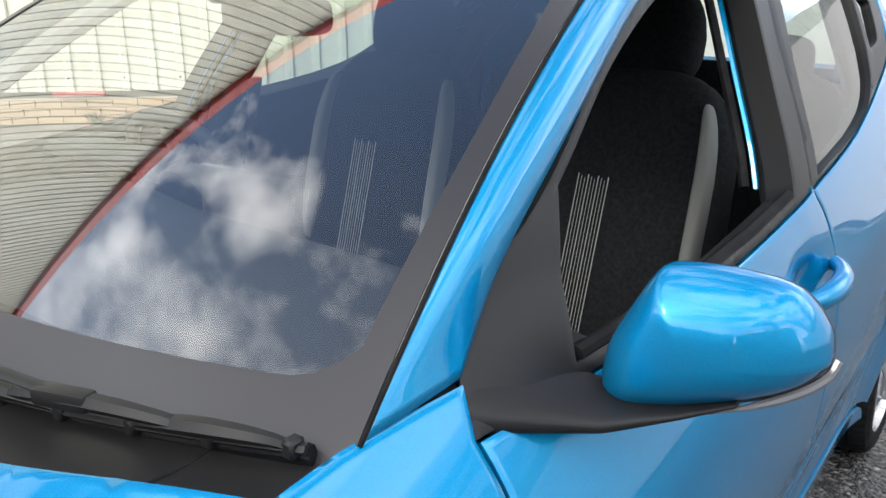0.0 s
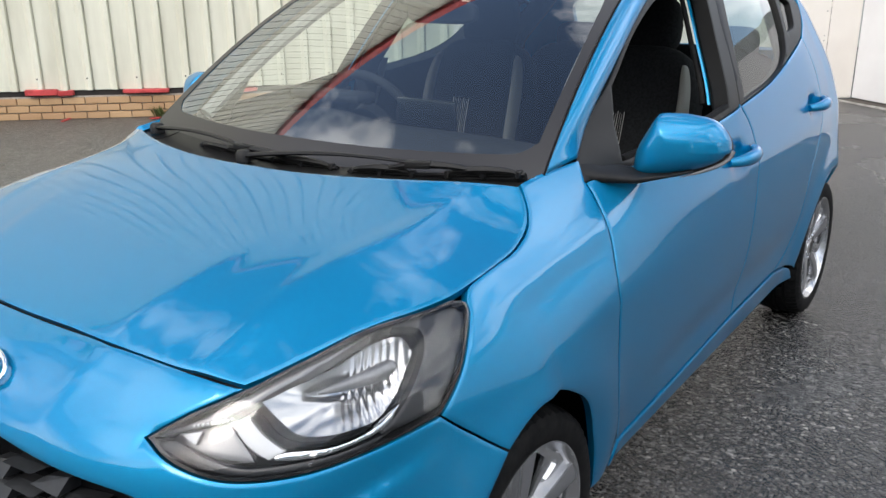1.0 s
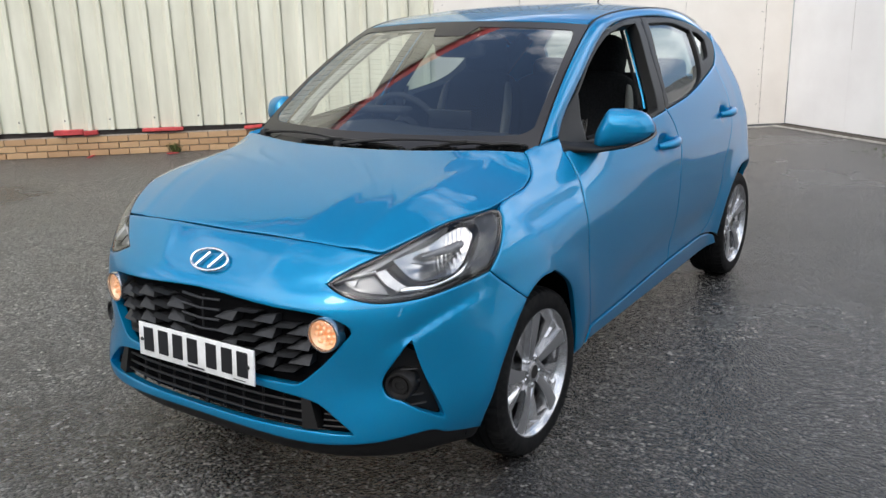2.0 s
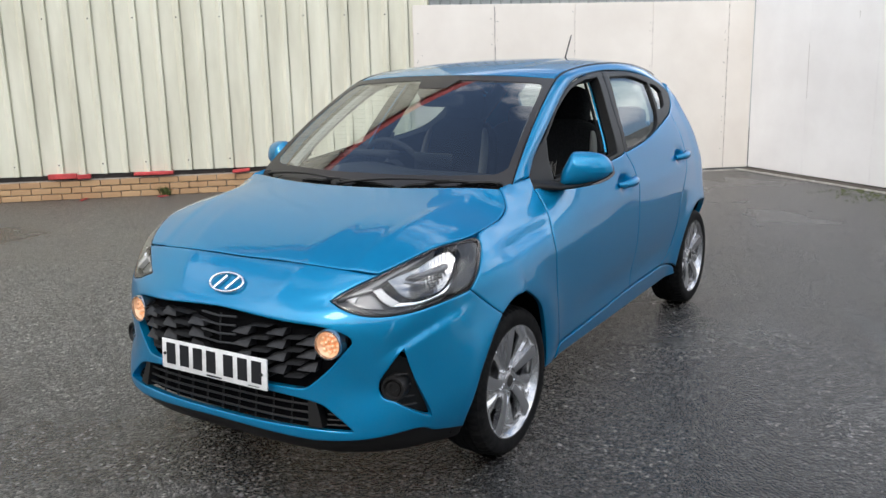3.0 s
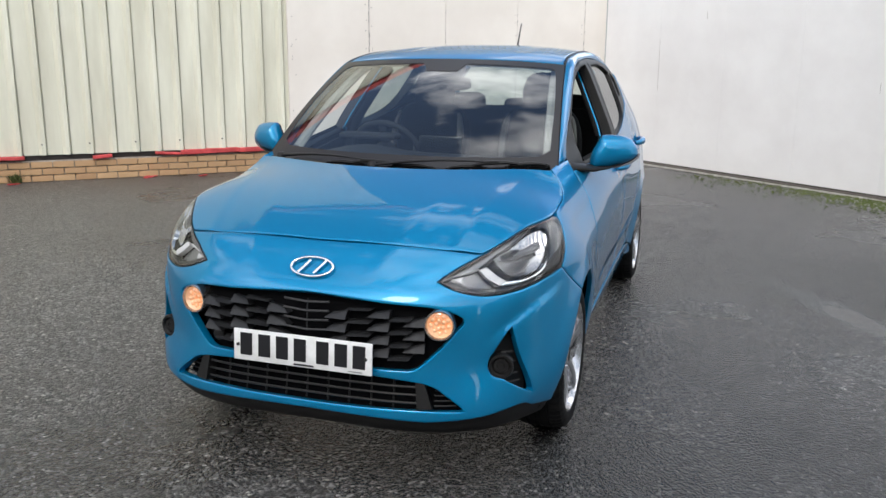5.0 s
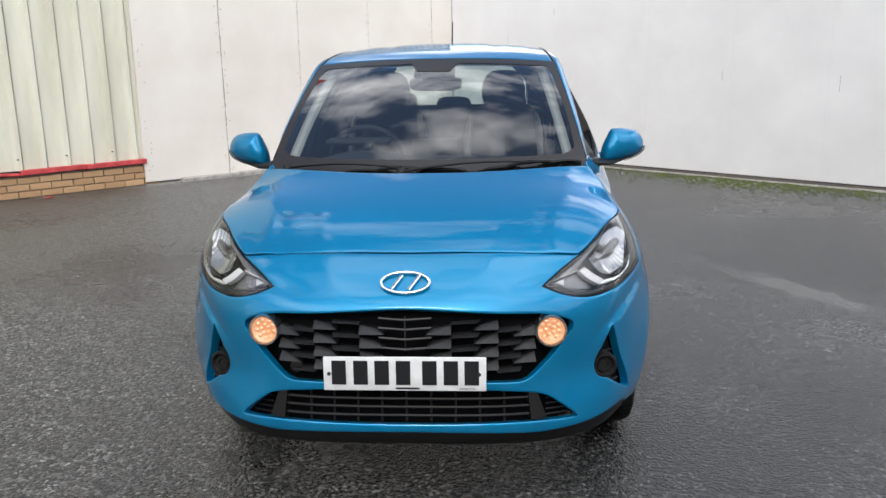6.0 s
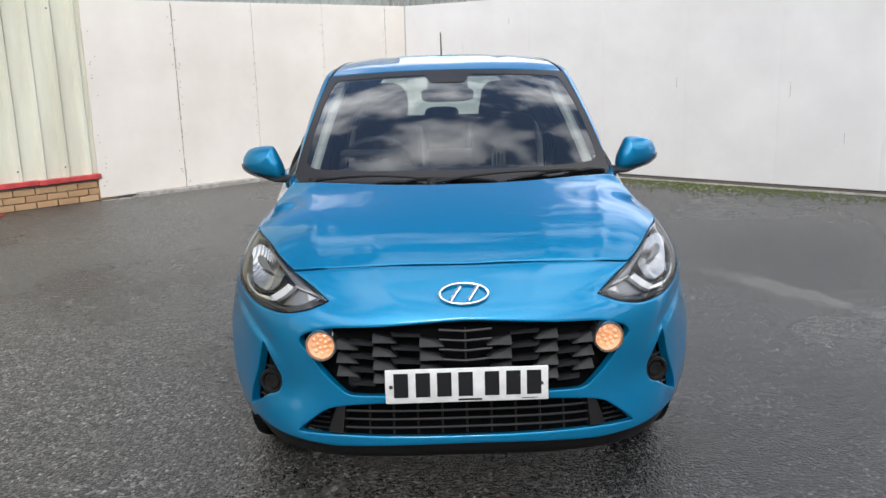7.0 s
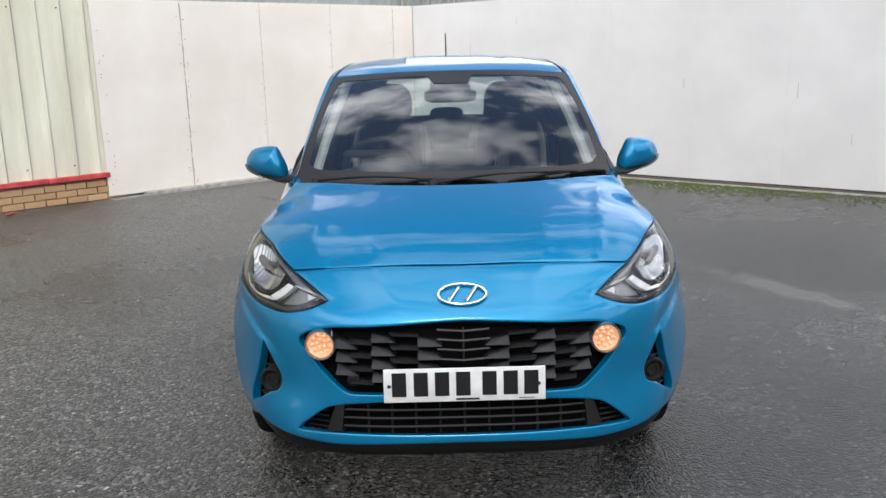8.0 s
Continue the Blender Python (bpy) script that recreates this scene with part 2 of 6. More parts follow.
_l.new(_math("SUBTRACT", _rough, _math("MULTIPLY", _film, 0.10)), _b.inputs["Roughness"])
_bump = _n.new("ShaderNodeBump")
_bump.inputs["Distance"].default_value = 0.0058
_l.new(_math("SUBTRACT", 1.0, _math("MULTIPLY", _film, 0.86)), _bump.inputs["Strength"])
_l.new(_math("ADD", _math("MULTIPLY", _stones.outputs["Distance"], -1.3), _math("MULTIPLY", _fine.outputs["Fac"], 0.6)), _bump.inputs["Height"])
_l.new(_bump.outputs["Normal"], _b.inputs["Normal"])


# ---- mesh tools ----
def empty(name, loc=(0, 0, 0)):
    e = new(name)
    e.location = loc
    return e


def mesh_ob(name, verts, faces, mat, parent=None, smooth=True, label="", sharp=None):
    me = bpy.data.meshes.new(name)
    me.from_pydata([tuple(v) for v in verts], [], faces)
    me.polygons.foreach_set("use_smooth", [smooth] * len(me.polygons))
    me.materials.append(mat)
    me.update()
    ob = new(name, me)
    if sharp:
        me.set_sharp_from_angle(angle=radians(sharp))
    if parent:
        ob.parent = parent
    if label:
        tagged(ob, label)
    return ob


def part(name, bm, mat, parent=None, label="", smooth=True, sharp=40):
    me = bpy.data.meshes.new(name)
    bmesh.ops.recalc_face_normals(bm, faces=bm.faces)
    bm.to_mesh(me)
    bm.free()
    me.polygons.foreach_set("use_smooth", [smooth] * len(me.polygons))
    if smooth and sharp:
        me.set_sharp_from_angle(angle=radians(sharp))
    me.materials.append(mat)
    ob = new(name, me)
    if parent:
        ob.parent = parent
    if label:
        tagged(ob, label)
    return ob


def box_bm(size, loc=(0, 0, 0), bevel=0.0, seg=2, turn=None, bm=None):
    b = bmesh.new()
    bmesh.ops.create_cube(b, size=1.0, matrix=Matrix.Diagonal((*size, 1)))
    if bevel:
        bmesh.ops.bevel(b, geom=b.edges[:], offset=bevel, segments=seg, profile=0.5, affect="EDGES")
    bmesh.ops.transform(b, matrix=Matrix.Translation(loc) @ (turn or Matrix.Identity(4)), verts=b.verts)
    if bm is None:
        return b
    me = bpy.data.meshes.new("tmp")
    b.to_mesh(me)
    b.free()
    bm.from_mesh(me)
    bpy.data.meshes.remove(me)
    return bm


def lathe_bm(profile, axis_m=None, seg=48, bm=None, closed=True):
    """Turn a profile of (radius, height) round z."""
    b = bm or bmesh.new()
    rings = []
    m = axis_m or Matrix.Identity(4)
    for r, h in profile:
        rings.append([b.verts.new(m @ Vector((r * math.cos(2 * math.pi * k / seg), r * math.sin(2 * math.pi * k / seg), h))) for k in range(seg)])
    for a, c in zip(rings, rings[1:]):
        for k in range(seg):
            b.faces.new((a[k], a[(k + 1) % seg], c[(k + 1) % seg], c[k]))
    if closed:
        b.faces.new(rings[0][::-1])
        b.faces.new(rings[-1])
    return b


def spline(points, n=12):
    """Catmull-Rom through points; n steps a span."""
    p = [np.array(q, float) for q in points]
    if len(p) == 2:
        return [p[0] + (p[1] - p[0]) * k / n for k in range(n + 1)]
    p = [2 * p[0] - p[1]] + p + [2 * p[-1] - p[-2]]
    out = []
    for i in range(1, len(p) - 2):
        for k in range(n):
            t = k / n
            out.append(0.5 * (2 * p[i] + (p[i + 1] - p[i - 1]) * t + (2 * p[i - 1] - 5 * p[i] + 4 * p[i + 1] - p[i + 2]) * t * t
                              + (3 * p[i] - p[i - 1] - 3 * p[i + 1] + p[i + 2]) * t ** 3))
    return out + [p[-2]]


def tube_bm(points, radius, seg=10, bm=None, flat=1.0, caps=True):
    """A tube along points; radius a number or one for each point."""
    b = bm or bmesh.new()
    pts = [Vector(p) for p in points]
    rad = radius if isinstance(radius, (list, tuple)) else [radius] * len(pts)
    rings, up = [], Vector((0, 0, 1))
    for i, p in enumerate(pts):
        d = (pts[min(i + 1, len(pts) - 1)] - pts[max(i - 1, 0)]).normalized()
        s = d.cross(up)
        s = s.normalized() if s.length > 1e-3 else Vector((1, 0, 0))
        u = s.cross(d)
        rings.append([b.verts.new(p + rad[i] * (math.cos(2 * math.pi * k / seg) * s + flat * math.sin(2 * math.pi * k / seg) * u)) for k in range(seg)])
    for a, c in zip(rings, rings[1:]):
        for k in range(seg):
            b.faces.new((a[k], a[(k + 1) % seg], c[(k + 1) % seg], c[k]))
    if caps:
        b.faces.new(rings[0][::-1])
        b.faces.new(rings[-1])
    return b


TABLES = {}


def lerp_table(x, xs, ys):
    """Soft curve through a few stations: monotone cubic, then rounded so that its bend never jumps."""
    if xs not in TABLES:
        d = [(q - p) / (b - a) for a, b, p, q in zip(xs, xs[1:], ys, ys[1:])]
        s = [d[0]] + [0.0 if p * q <= 0 else 2 * p * q / (p + q) for p, q in zip(d, d[1:])] + [d[-1]]
        sig = 0.45 * float(np.median(np.diff(xs)))
        g = np.linspace(xs[0] - 3 * sig, xs[-1] + 3 * sig, 2400)
        i = np.clip(np.searchsorted(xs, g, side="right") - 1, 0, len(xs) - 2)
        X, Y, S = np.array(xs), np.array(ys), np.array(s)
        h = (X[1:] - X[:-1])[i]
        t = (g - X[i]) / h
        c = (2 * t**3 - 3 * t * t + 1) * Y[i] + (t**3 - 2 * t * t + t) * h * S[i] + (-2 * t**3 + 3 * t * t) * Y[i + 1] + (t**3 - t * t) * h * S[i + 1]
        c = np.where(g < X[0], Y[0] + (g - X[0]) * S[0], np.where(g > X[-1], Y[-1] + (g - X[-1]) * S[-1], c))
        m = int(3 * sig / (g[1] - g[0]))
        k = np.exp(-0.5 * (np.arange(-m, m + 1) * (g[1] - g[0]) / sig) ** 2)
        TABLES[xs] = (g, np.convolve(np.pad(c, m, mode="reflect", reflect_type="odd"), k / k.sum(), mode="valid"))
    return float(np.interp(min(max(x, xs[0]), xs[-1]), *TABLES[xs]))


def smooth01(t):
    t = min(max(t, 0.0), 1.0)
    return t * t * (3 - 2 * t)


def outline(*segments, step=0.02):
    """A closed outline in two dimensions from smooth segments that meet in corners, evenly sampled."""
    pts = []
    for k, seg in enumerate(segments):
        nxt = segments[(k + 1) % len(segments)][0]
        seg = list(seg) + ([nxt] if np.hypot(*np.subtract(nxt, seg[-1])) > 1e-6 else [])
        dense = np.array(spline(seg, 16))
        run = np.r_[0, np.cumsum(np.hypot(*np.diff(dense, axis=0).T))]
        n = max(1, round(run[-1] / step))
        for t in np.linspace(0, run[-1], n + 1)[:-1]:
            pts.append((np.interp(t, run, dense[:, 0]), np.interp(t, run, dense[:, 1])))
    return np.array(pts)


def area2(p):
    return float(np.sum(p[:, 0] * np.roll(p[:, 1], -1) - np.roll(p[:, 0], -1) * p[:, 1]))


def inset(p, d):
    """The outline drawn in by d (out where d is negative)."""
    p = p if area2(p) > 0 else p[::-1]
    e = np.roll(p, -1, 0) - p
    e /= np.maximum(np.linalg.norm(e, axis=1, keepdims=True), 1e-9)
    nrm = np.stack([-e[:, 1], e[:, 0]], 1)
    v = nrm + np.roll(nrm, 1, 0)
    v /= np.maximum((v * v).sum(1, keepdims=True) / 2, 0.5)
    return p + d * v


def inside(q, p):
    """Which of the points q lie in the outline p."""
    x, y = q[:, 0][:, None], q[:, 1][:, None]
    a, b = p, np.roll(p, -1, 0)
    cross = ((a[:, 1] > y) != (b[:, 1] > y)) & (x < (b[:, 0] - a[:, 0]) * (y - a[:, 1]) / (b[:, 1] - a[:, 1] + 1e-12) + a[:, 0])
    return cross.sum(1) % 2 == 1


from mathutils.geometry import delaunay_2d_cdt


def sheet(surf, outer, holes=(), step=0.02, off=0.0, thick=0.012, gap=0.0, roll=0.0015, side=1):
    """Vertices and faces of a plate of some thickness on a surface, within an outline, with rounded rims. side: which way it faces."""
    loops = [inset(outer, gap)] + [inset(h, -gap)[::-1] for h in holes]
    rims = [inset(l, s * d) for d in (0.0035, 0.0090) for l, s in zip(loops, [1] + [-1] * len(holes))] if roll else []
    lo, hi = loops[0].min(0), loops[0].max(0)
    gx, gy = np.meshgrid(np.arange(lo[0], hi[0], step), np.arange(lo[1], hi[1], step * 0.87))
    gx[1::2] += step / 2
    grid = np.stack([gx.ravel(), gy.ravel()], 1)

    def ok(q, clear):
        keep = inside(q, loops[0])
        for h in loops[1:]:
            keep &= ~inside(q, h)
        if clear and len(q):
            edge = np.concatenate(loops + rims)
            keep &= np.array([np.min((edge[:, 0] - u) ** 2 + (edge[:, 1] - v) ** 2) > (clear * step) ** 2 for u, v in q])
        return q[keep]

    inner = ok(grid, 0.55)
    rim_pts = ok(np.concatenate(rims), 0) if roll else np.zeros((0, 2))
    border = np.concatenate(loops)
    pts = np.concatenate([border, rim_pts, inner])
    edges, k = [], 0
    for l in loops:
        edges += [(k + i, k + (i + 1) % len(l)) for i in range(len(l))]
        k += len(l)
    v2, _, tris, origin, _, _ = delaunay_2d_cdt([Vector(p) for p in pts], edges, [], 0, 1e-7)
    v2 = np.array([tuple(v) for v in v2])
    mid = np.array([v2[list(f)].mean(0) for f in tris])
    keep = inside(mid, loops[0])
    for h in loops[1:]:
        keep &= ~inside(mid, h)
    tris = [f for f, s in zip(tris, keep) if s]
    first = [o[0] if len(o) else 10**9 for o in origin]
    where = {o: i for i, os in enumerate(origin) for o in os}
    nb = len(border)
    h = 2e-3
    top, back = [], []
    for i, (u, v) in enumerate(v2):
        p = np.array(surf(u, v))
        du, dv = np.array(surf(u + h, v)) - surf(u - h, v), np.array(surf(u, v + h)) - surf(u, v - h)
        n = np.cross(du, dv) * side
        n /= np.linalg.norm(n) + 1e-12
        lift = off - (roll if first[i] < nb else 0.0)
        top.append(p + n * lift)
        back.append(p + n * (off - thick))
    verts = list(top)
    faces = [tuple(f) if side > 0 else tuple(f[::-1]) for f in tris]
    base, k = len(verts), 0
    for l in loops:
        m = len(l)
        ids = [where[k + i] for i in range(m)]
        s = len(verts)
        verts += [top[i] for i in ids] + [back[i] for i in ids]
        for i in range(m):
            a, b = s + i, s + (i + 1) % m
            quad = (a, a + m, b + m, b)
            faces.append(quad if side > 0 else quad[::-1])
        k += m
    return verts, faces


def plate(name, surf, outer, mat, parent, label="", **kw):
    v, f = sheet(surf, outer, **kw)
    return mesh_ob(name, v, f, mat, parent, True, label)


def mirrored(surf, sx):
    return surf if sx > 0 else (lambda u, v: np.array(surf(u, v)) * (-1, 1, 1))
# ---- the car's outer form: one surface that wraps round nose, flanks and tail ----
YE, YR, AE, AR, AXLE_F, AXLE_R, HUB, ARCH = 0.72, 3.08, 1.15, 1.05, 0.705, 3.11, 0.29, 0.345
HANDLES = ((1.880, 0.908), (2.785, 0.945))


def base(y, z):
    """Half width of the plain body at y, z."""
    x = lerp_table(z, (0.15, 0.25, 0.35, 0.5, 0.65, 0.75, 0.85, 0.95, 1.05, 1.15, 1.25, 1.35, 1.43, 1.52),
                   (0.742, 0.774, 0.795, 0.815, 0.828, 0.830, 0.822, 0.803, 0.777, 0.729, 0.678, 0.626, 0.578, 0.48))
    g = min(max((z - 0.72) / 0.31, 0.0), 1.15) ** 1.5
    x -= lerp_table(y, (0.4, 0.62, 0.82, 1.0, 1.2, 1.4, 1.65, 1.9), (0.17, 0.17, 0.165, 0.133, 0.079, 0.042, 0.014, 0.0)) * g
    x -= lerp_table(y, (2.5, 2.9, 3.2, 3.6), (0.0, 0.006, 0.022, 0.05)) * smooth01((z - 0.75) / 0.5)
    return x - 0.020 * smooth01((y - 2.75) / 0.6)


def detail(y, z):
    """Flared arches, scooped doors, shoulder line, slanting groove and handle cups."""
    x = 0.0
    for ya in (AXLE_F, AXLE_R):
        r = math.hypot(y - ya, z - HUB)
        x += 0.022 * math.exp(-(((r - ARCH) / 0.085) ** 2))
    x -= 0.010 * math.exp(-(((z - 0.43 - 0.03 * (y - 1.9)) / 0.07) ** 2)) * smooth01((y - 1.15) / 0.45) * smooth01((2.8 - y) / 0.4)
    x += 0.004 * math.exp(-(((z - 0.845 - 0.02 * (y - 1.2)) / 0.045) ** 2)) * smooth01((y - 1.0) / 0.5)
    d = z - 0.822 - 0.075 * (y - 0.65)
    x -= 0.006 * math.exp(-((d / (0.012 if d > 0 else 0.045)) ** 2)) * smooth01((y - 0.56) / 0.2) * smooth01((1.10 - y) / 0.10)
    for hy, hz in HANDLES:
        x -= 0.024 * math.exp(-(((y - hy + 0.018) / 0.058) ** 4) - (((z - hz) / 0.03) ** 2))
    return x


def flank(y, z):
    """Half width of the body at y, z."""
    return base(y, z) + detail(y, z)


def corner_w(z):
    return base(YE, z) + 0.036 * math.exp(-(((z - 0.42) / 0.21) ** 2))


def nose_y(z):
    return lerp_table(z, (0.14, 0.20, 0.262, 0.33, 0.42, 0.55, 0.63, 0.68, 0.73, 0.77, 0.815, 0.86, 0.92, 1.0),
                      (0.06, -0.02, -0.062, -0.045, -0.036, -0.030, -0.024, -0.004, 0.044, 0.083, 0.130, 0.2, 0.30, 0.42))


def tail_y(z):
    return lerp_table(z, (0.2, 0.3, 0.45, 0.7, 0.85, 1.0, 1.1, 1.25, 1.42), (3.42, 3.48, 3.52, 3.52, 3.50, 3.47, 3.43, 3.36, 3.25))


def power(z):
    return lerp_table(z, (0.25, 0.34, 0.45, 0.72, 0.81, 1.0), (3.3, 3.2, 2.8, 2.8, 3.3, 3.3))


def wrap(a, z):
    """The point at the run a (0 at the nose, positive towards the car's own left flank) and the height z."""
    s, sx = abs(a), 1.0 if a >= 0 else -1.0
    if s <= AE:
        t, k = 0.5 * math.pi * s / AE, 2.0 / power(z)
        x, y = corner_w(z) * math.sin(t) ** k, YE - (YE - nose_y(z)) * math.cos(t) ** k
        # scooped bumper corner below the lamps
        y += 0.010 * math.exp(-(((x - 0.60) / 0.085) ** 2) - (((z - 0.43) / 0.07) ** 2))
        # undercut above the crease that runs from the duct's head to the wheel arch
        d = z - 0.588 - 0.80 * (x - 0.69) if x < 0.76 else z - 0.644 - 0.75 * (x - 0.76)
        y += 0.016 * math.exp(-((d / (0.045 if d > 0 else 0.007)) ** 2)) * smooth01((x - 0.58) / 0.12) * smooth01((0.815 - x) / 0.05)
        # two ridges that run down from the bonnet to the badge, and a cut that runs in from the lamp
        if z > 0.66:
            y -= 0.004 * math.exp(-abs((x - 0.21 - 0.55 * (z - 0.69)) / 0.035) ** 1.6) * smooth01((z - 0.675) / 0.10)
            y += 0.005 * math.exp(-(((z - 0.705 - 0.12 * (x - 0.3)) / 0.014) ** 2)) * smooth01((x - 0.29) / 0.14) * smooth01((0.56 - x) / 0.10)
        x += detail(y, z) * smooth01((y - 0.12) / 0.3)
    elif s <= AE + YR - YE:
        y = YE + s - AE
        x = flank(y, z)
    else:
        t = 0.5 * math.pi * min((s - AE - YR + YE) / AR, 1.0)
        x, y = base(YR, z) * math.cos(t) ** 0.58, YR + (tail_y(z) - YR) * math.sin(t) ** 0.58
        x *= 1 - 0.17 * smooth01((z - 1.25) / 0.135) * smooth01((s - AE - YR + YE) / 0.25)
        x += detail(y, z) * smooth01((3.5 - y) / 0.3)
    return np.array((sx * x, y, z))


def fx(x, z):
    """Run and height of the nose's point at x, z."""
    w = corner_w(z)
    return (math.copysign(AE * 2 / math.pi * math.asin(min(abs(x) / w, 1.0) ** (power(z) / 2)), x), z)


def sy(y, z):
    """Run and height of the flank's point at y, z."""
    if y >= YE:
        return (AE + y - YE, z)
    return (AE * 2 / math.pi * math.acos(min((YE - y) / (YE - nose_y(z)), 1.0) ** (power(z) / 2)), z)


# ---- the setting ----
CORNER, A_END, B_END, K_A, K_B = Vector((-0.37, 9.87, 0)), Vector((-3.80, 6.98, 0)), Vector((9.04, 2.32, 0)), Vector((-19.87, -7.74, 0)), Vector((-3.68, 7.15, 0))


def grid_sheet(name, n, half, mat):
    v = [(half * (2 * i / n - 1), half * (2 * j / n - 1), 0) for j in range(n + 1) for i in range(n + 1)]
    f = [(j * (n + 1) + i, j * (n + 1) + i + 1, (j + 1) * (n + 1) + i + 1, (j + 1) * (n + 1) + i) for j in range(n) for i in range(n)]
    return mesh_ob(name, v, f, mat, None, False)


ground = grid_sheet("ground", 8, 400.0, TARMAC)
tagged(ground, "dark wet tarmac yard with damp and drier patches", "ground", kind="structure")


def along(a, b):
    """Pose of a wall that runs from a to b: x along it, y into it (away from the yard)."""
    d = (b - a).normalized()
    return Matrix(((d.x, -d.y, 0, a.x), (d.y, d.x, 0, a.y), (0, 0, 1, 0), (0, 0, 0, 1))), (b - a).length


def board_wall(name, a, b, height, label, first, width=1.22, joint=0.004, mat=None):
    """A hoarding of tall painted boards on a frame."""
    m, length = along(a, b)
    bm = box_bm((length, 0.05, height - 0.04), (length / 2, 0.06, height / 2))
    wall = part(name, bm, mat or WHITE, None, smooth=False)
    wall.matrix_world = m
    tagged(wall, label, "wall", kind="structure")
    x, k = 0.0, 0
    while x < length - 0.02:
        w = min(first if k == 0 else width, length - x)
        tilt = 0.5 * joint * math.sin(2.3 * k + 1)
        bm = box_bm((w - joint, 0.022, height - 0.025), (x + w / 2, 0.018 + tilt, height / 2 + 0.015), 0.002, 1)
        p = part("panel", bm, mat or WHITE, wall, smooth=False)
        x, k = x + w, k + 1
    return wall, m, length


wall_a, M_A, LEN_A = board_wall("wall_north", A_END, CORNER, 2.19, "cream-white painted board hoarding with worn seams", 1.03, 1.035, mat=CREAM)
wall_b, M_B, LEN_B = board_wall("wall_east", CORNER, B_END, 2.19, "white painted board hoarding, smooth and clean", 1.01, 1.05, 0.0006)

# cream ribbed cladding on a low brick plinth
M_K, LEN_K = along(K_A, K_B)
PLINTH, EAVES, PITCH = 0.235, 8.2, 0.24  # the gable's red verge climbs from its eaves


def ribbed(name, length, z0, z1, mat, pitch=0.246, depth=0.034, climb=0.0, start=0.0):
    """Trapezoid-ribbed sheet in the plane y = 0, ribs towards -y."""
    prof, x = [(0.0, 0.0)] if start else [], start
    while x < length:
        for dx, dy in ((0.0, 0.0), (pitch * 0.30, -0.002), (pitch * 0.62, 0.0), (pitch * 0.78, -depth), (pitch * 0.93, -depth), (pitch * 0.945, 0.004), (pitch * 0.95, 0.022), (pitch * 0.985, 0.022)):
            prof.append((min(x + dx, length), dy))
        x += pitch
    prof.append((length, 0.0))
    v = [(px, py, z if z == z0 else z + climb * (length - px)) for z in (z0, z1) for px, py in prof]
    n = len(prof)
    v += [(px, 0.06, z if z == z0 else z + climb * (length - px)) for z in (z0, z1) for px in (0.0, length)]
    f = [(i, i + 1, n + i + 1, n + i) for i in range(n - 1)] + [(2 * n, 2 * n + 2, 2 * n + 3, 2 * n + 1)]
    return mesh_ob(name, v, f, mat, None, False)


clad = ribbed("wall_cladding", LEN_K, PLINTH + 0.06, EAVES, CLAD, climb=PITCH, start=(LEN_K - 0.015) % 0.246 - 0.945 * 0.246 + 0.246)
clad.matrix_world = M_K
tagged(clad, "weathered cream ribbed metal cladding above a brick plinth", "wall", kind="structure")
bm = bmesh.new()
for k in range(int(LEN_K / 0.492)):
    for z in (0.415, 2.09, 3.7):
        lathe_bm([(0.009, -0.01), (0.009, 0.005), (0.005, 0.008)], Matrix.Translation((LEN_K - 0.055 - k * 0.492, -0.032, z)) @ Matrix.Rotation(radians(90), 4, "X"), 8, bm)
fix = part("fixings", bm, STEEL, clad)
bm = bmesh.new()
rnd = random.Random(4)
# whole near the hoarding, broken into bent and hanging scraps further on
x = LEN_K - 0.17
while x > 0.3:
    far = LEN_K - x > 1.35
    w = rnd.uniform(0.12, 0.55) if far else 0.68
    if not far or rnd.random() < 0.62:
        h, drop = (rnd.uniform(0.028, 0.062), rnd.uniform(-0.022, 0.012)) if far else (0.055, 0.0)
        lean_y = rnd.uniform(-0.09, 0.09) if far and w < 0.3 else rnd.uniform(-0.012, 0.012)
        box_bm((w - 0.006, 0.06, h), (x - w / 2, -0.03, PLINTH + 0.040 + drop), 0.006, 1, Matrix.Rotation(lean_y, 4, "Y"), bm)
    x -= w
trim_k = part("trim_red_flashing", bm, REDTRIM, None, smooth=False)
trim_k.matrix_world = M_K
tagged(trim_k, "flaking red painted flashing below the cladding", "trim", kind="structure")
# solid strip whose dark colour paints the shade of the gap under the sheets
bm = box_bm((LEN_K, 0.05, 0.10), (LEN_K / 2, 0.045, PLINTH + 0.02))
gap_shade_k = part("trim_gap_shade", bm, DARKSTRIP, None, smooth=False)
gap_shade_k.matrix_world = M_K
tagged(gap_shade_k, "dark strip painted as the shade of the gap under the cladding sheets", "trim", kind="structure")
slope = math.atan(PITCH)
run = LEN_K / math.cos(slope) + 0.3
lean = Matrix.Translation((LEN_K / 2, -0.06, EAVES + PITCH * LEN_K / 2 + 0.1)) @ Matrix.Rotation(slope, 4, "Y")
verge = part("trim_red_verge", box_bm((run, 0.30, 0.34), (0, 0, 0), 0.02, 1), REDTRIM, None, smooth=False)
verge.matrix_world = M_K @ lean
tagged(verge, "red painted verge board along the gable", "trim", kind="structure")
roof_k = part("roof_building", box_bm((run, 10.0, 0.2), (0, 5.2, 0.12)), CLAD, None, smooth=False)
roof_k.matrix_world = M_K @ lean
tagged(roof_k, "pitched sheet roof of the cream building", "roof", kind="structure")
bm = box_bm((LEN_K, 0.10, PLINTH), (LEN_K / 2, 0.065, PLINTH / 2))
plinth = part("wall_plinth", bm, MORTAR, None, smooth=False)
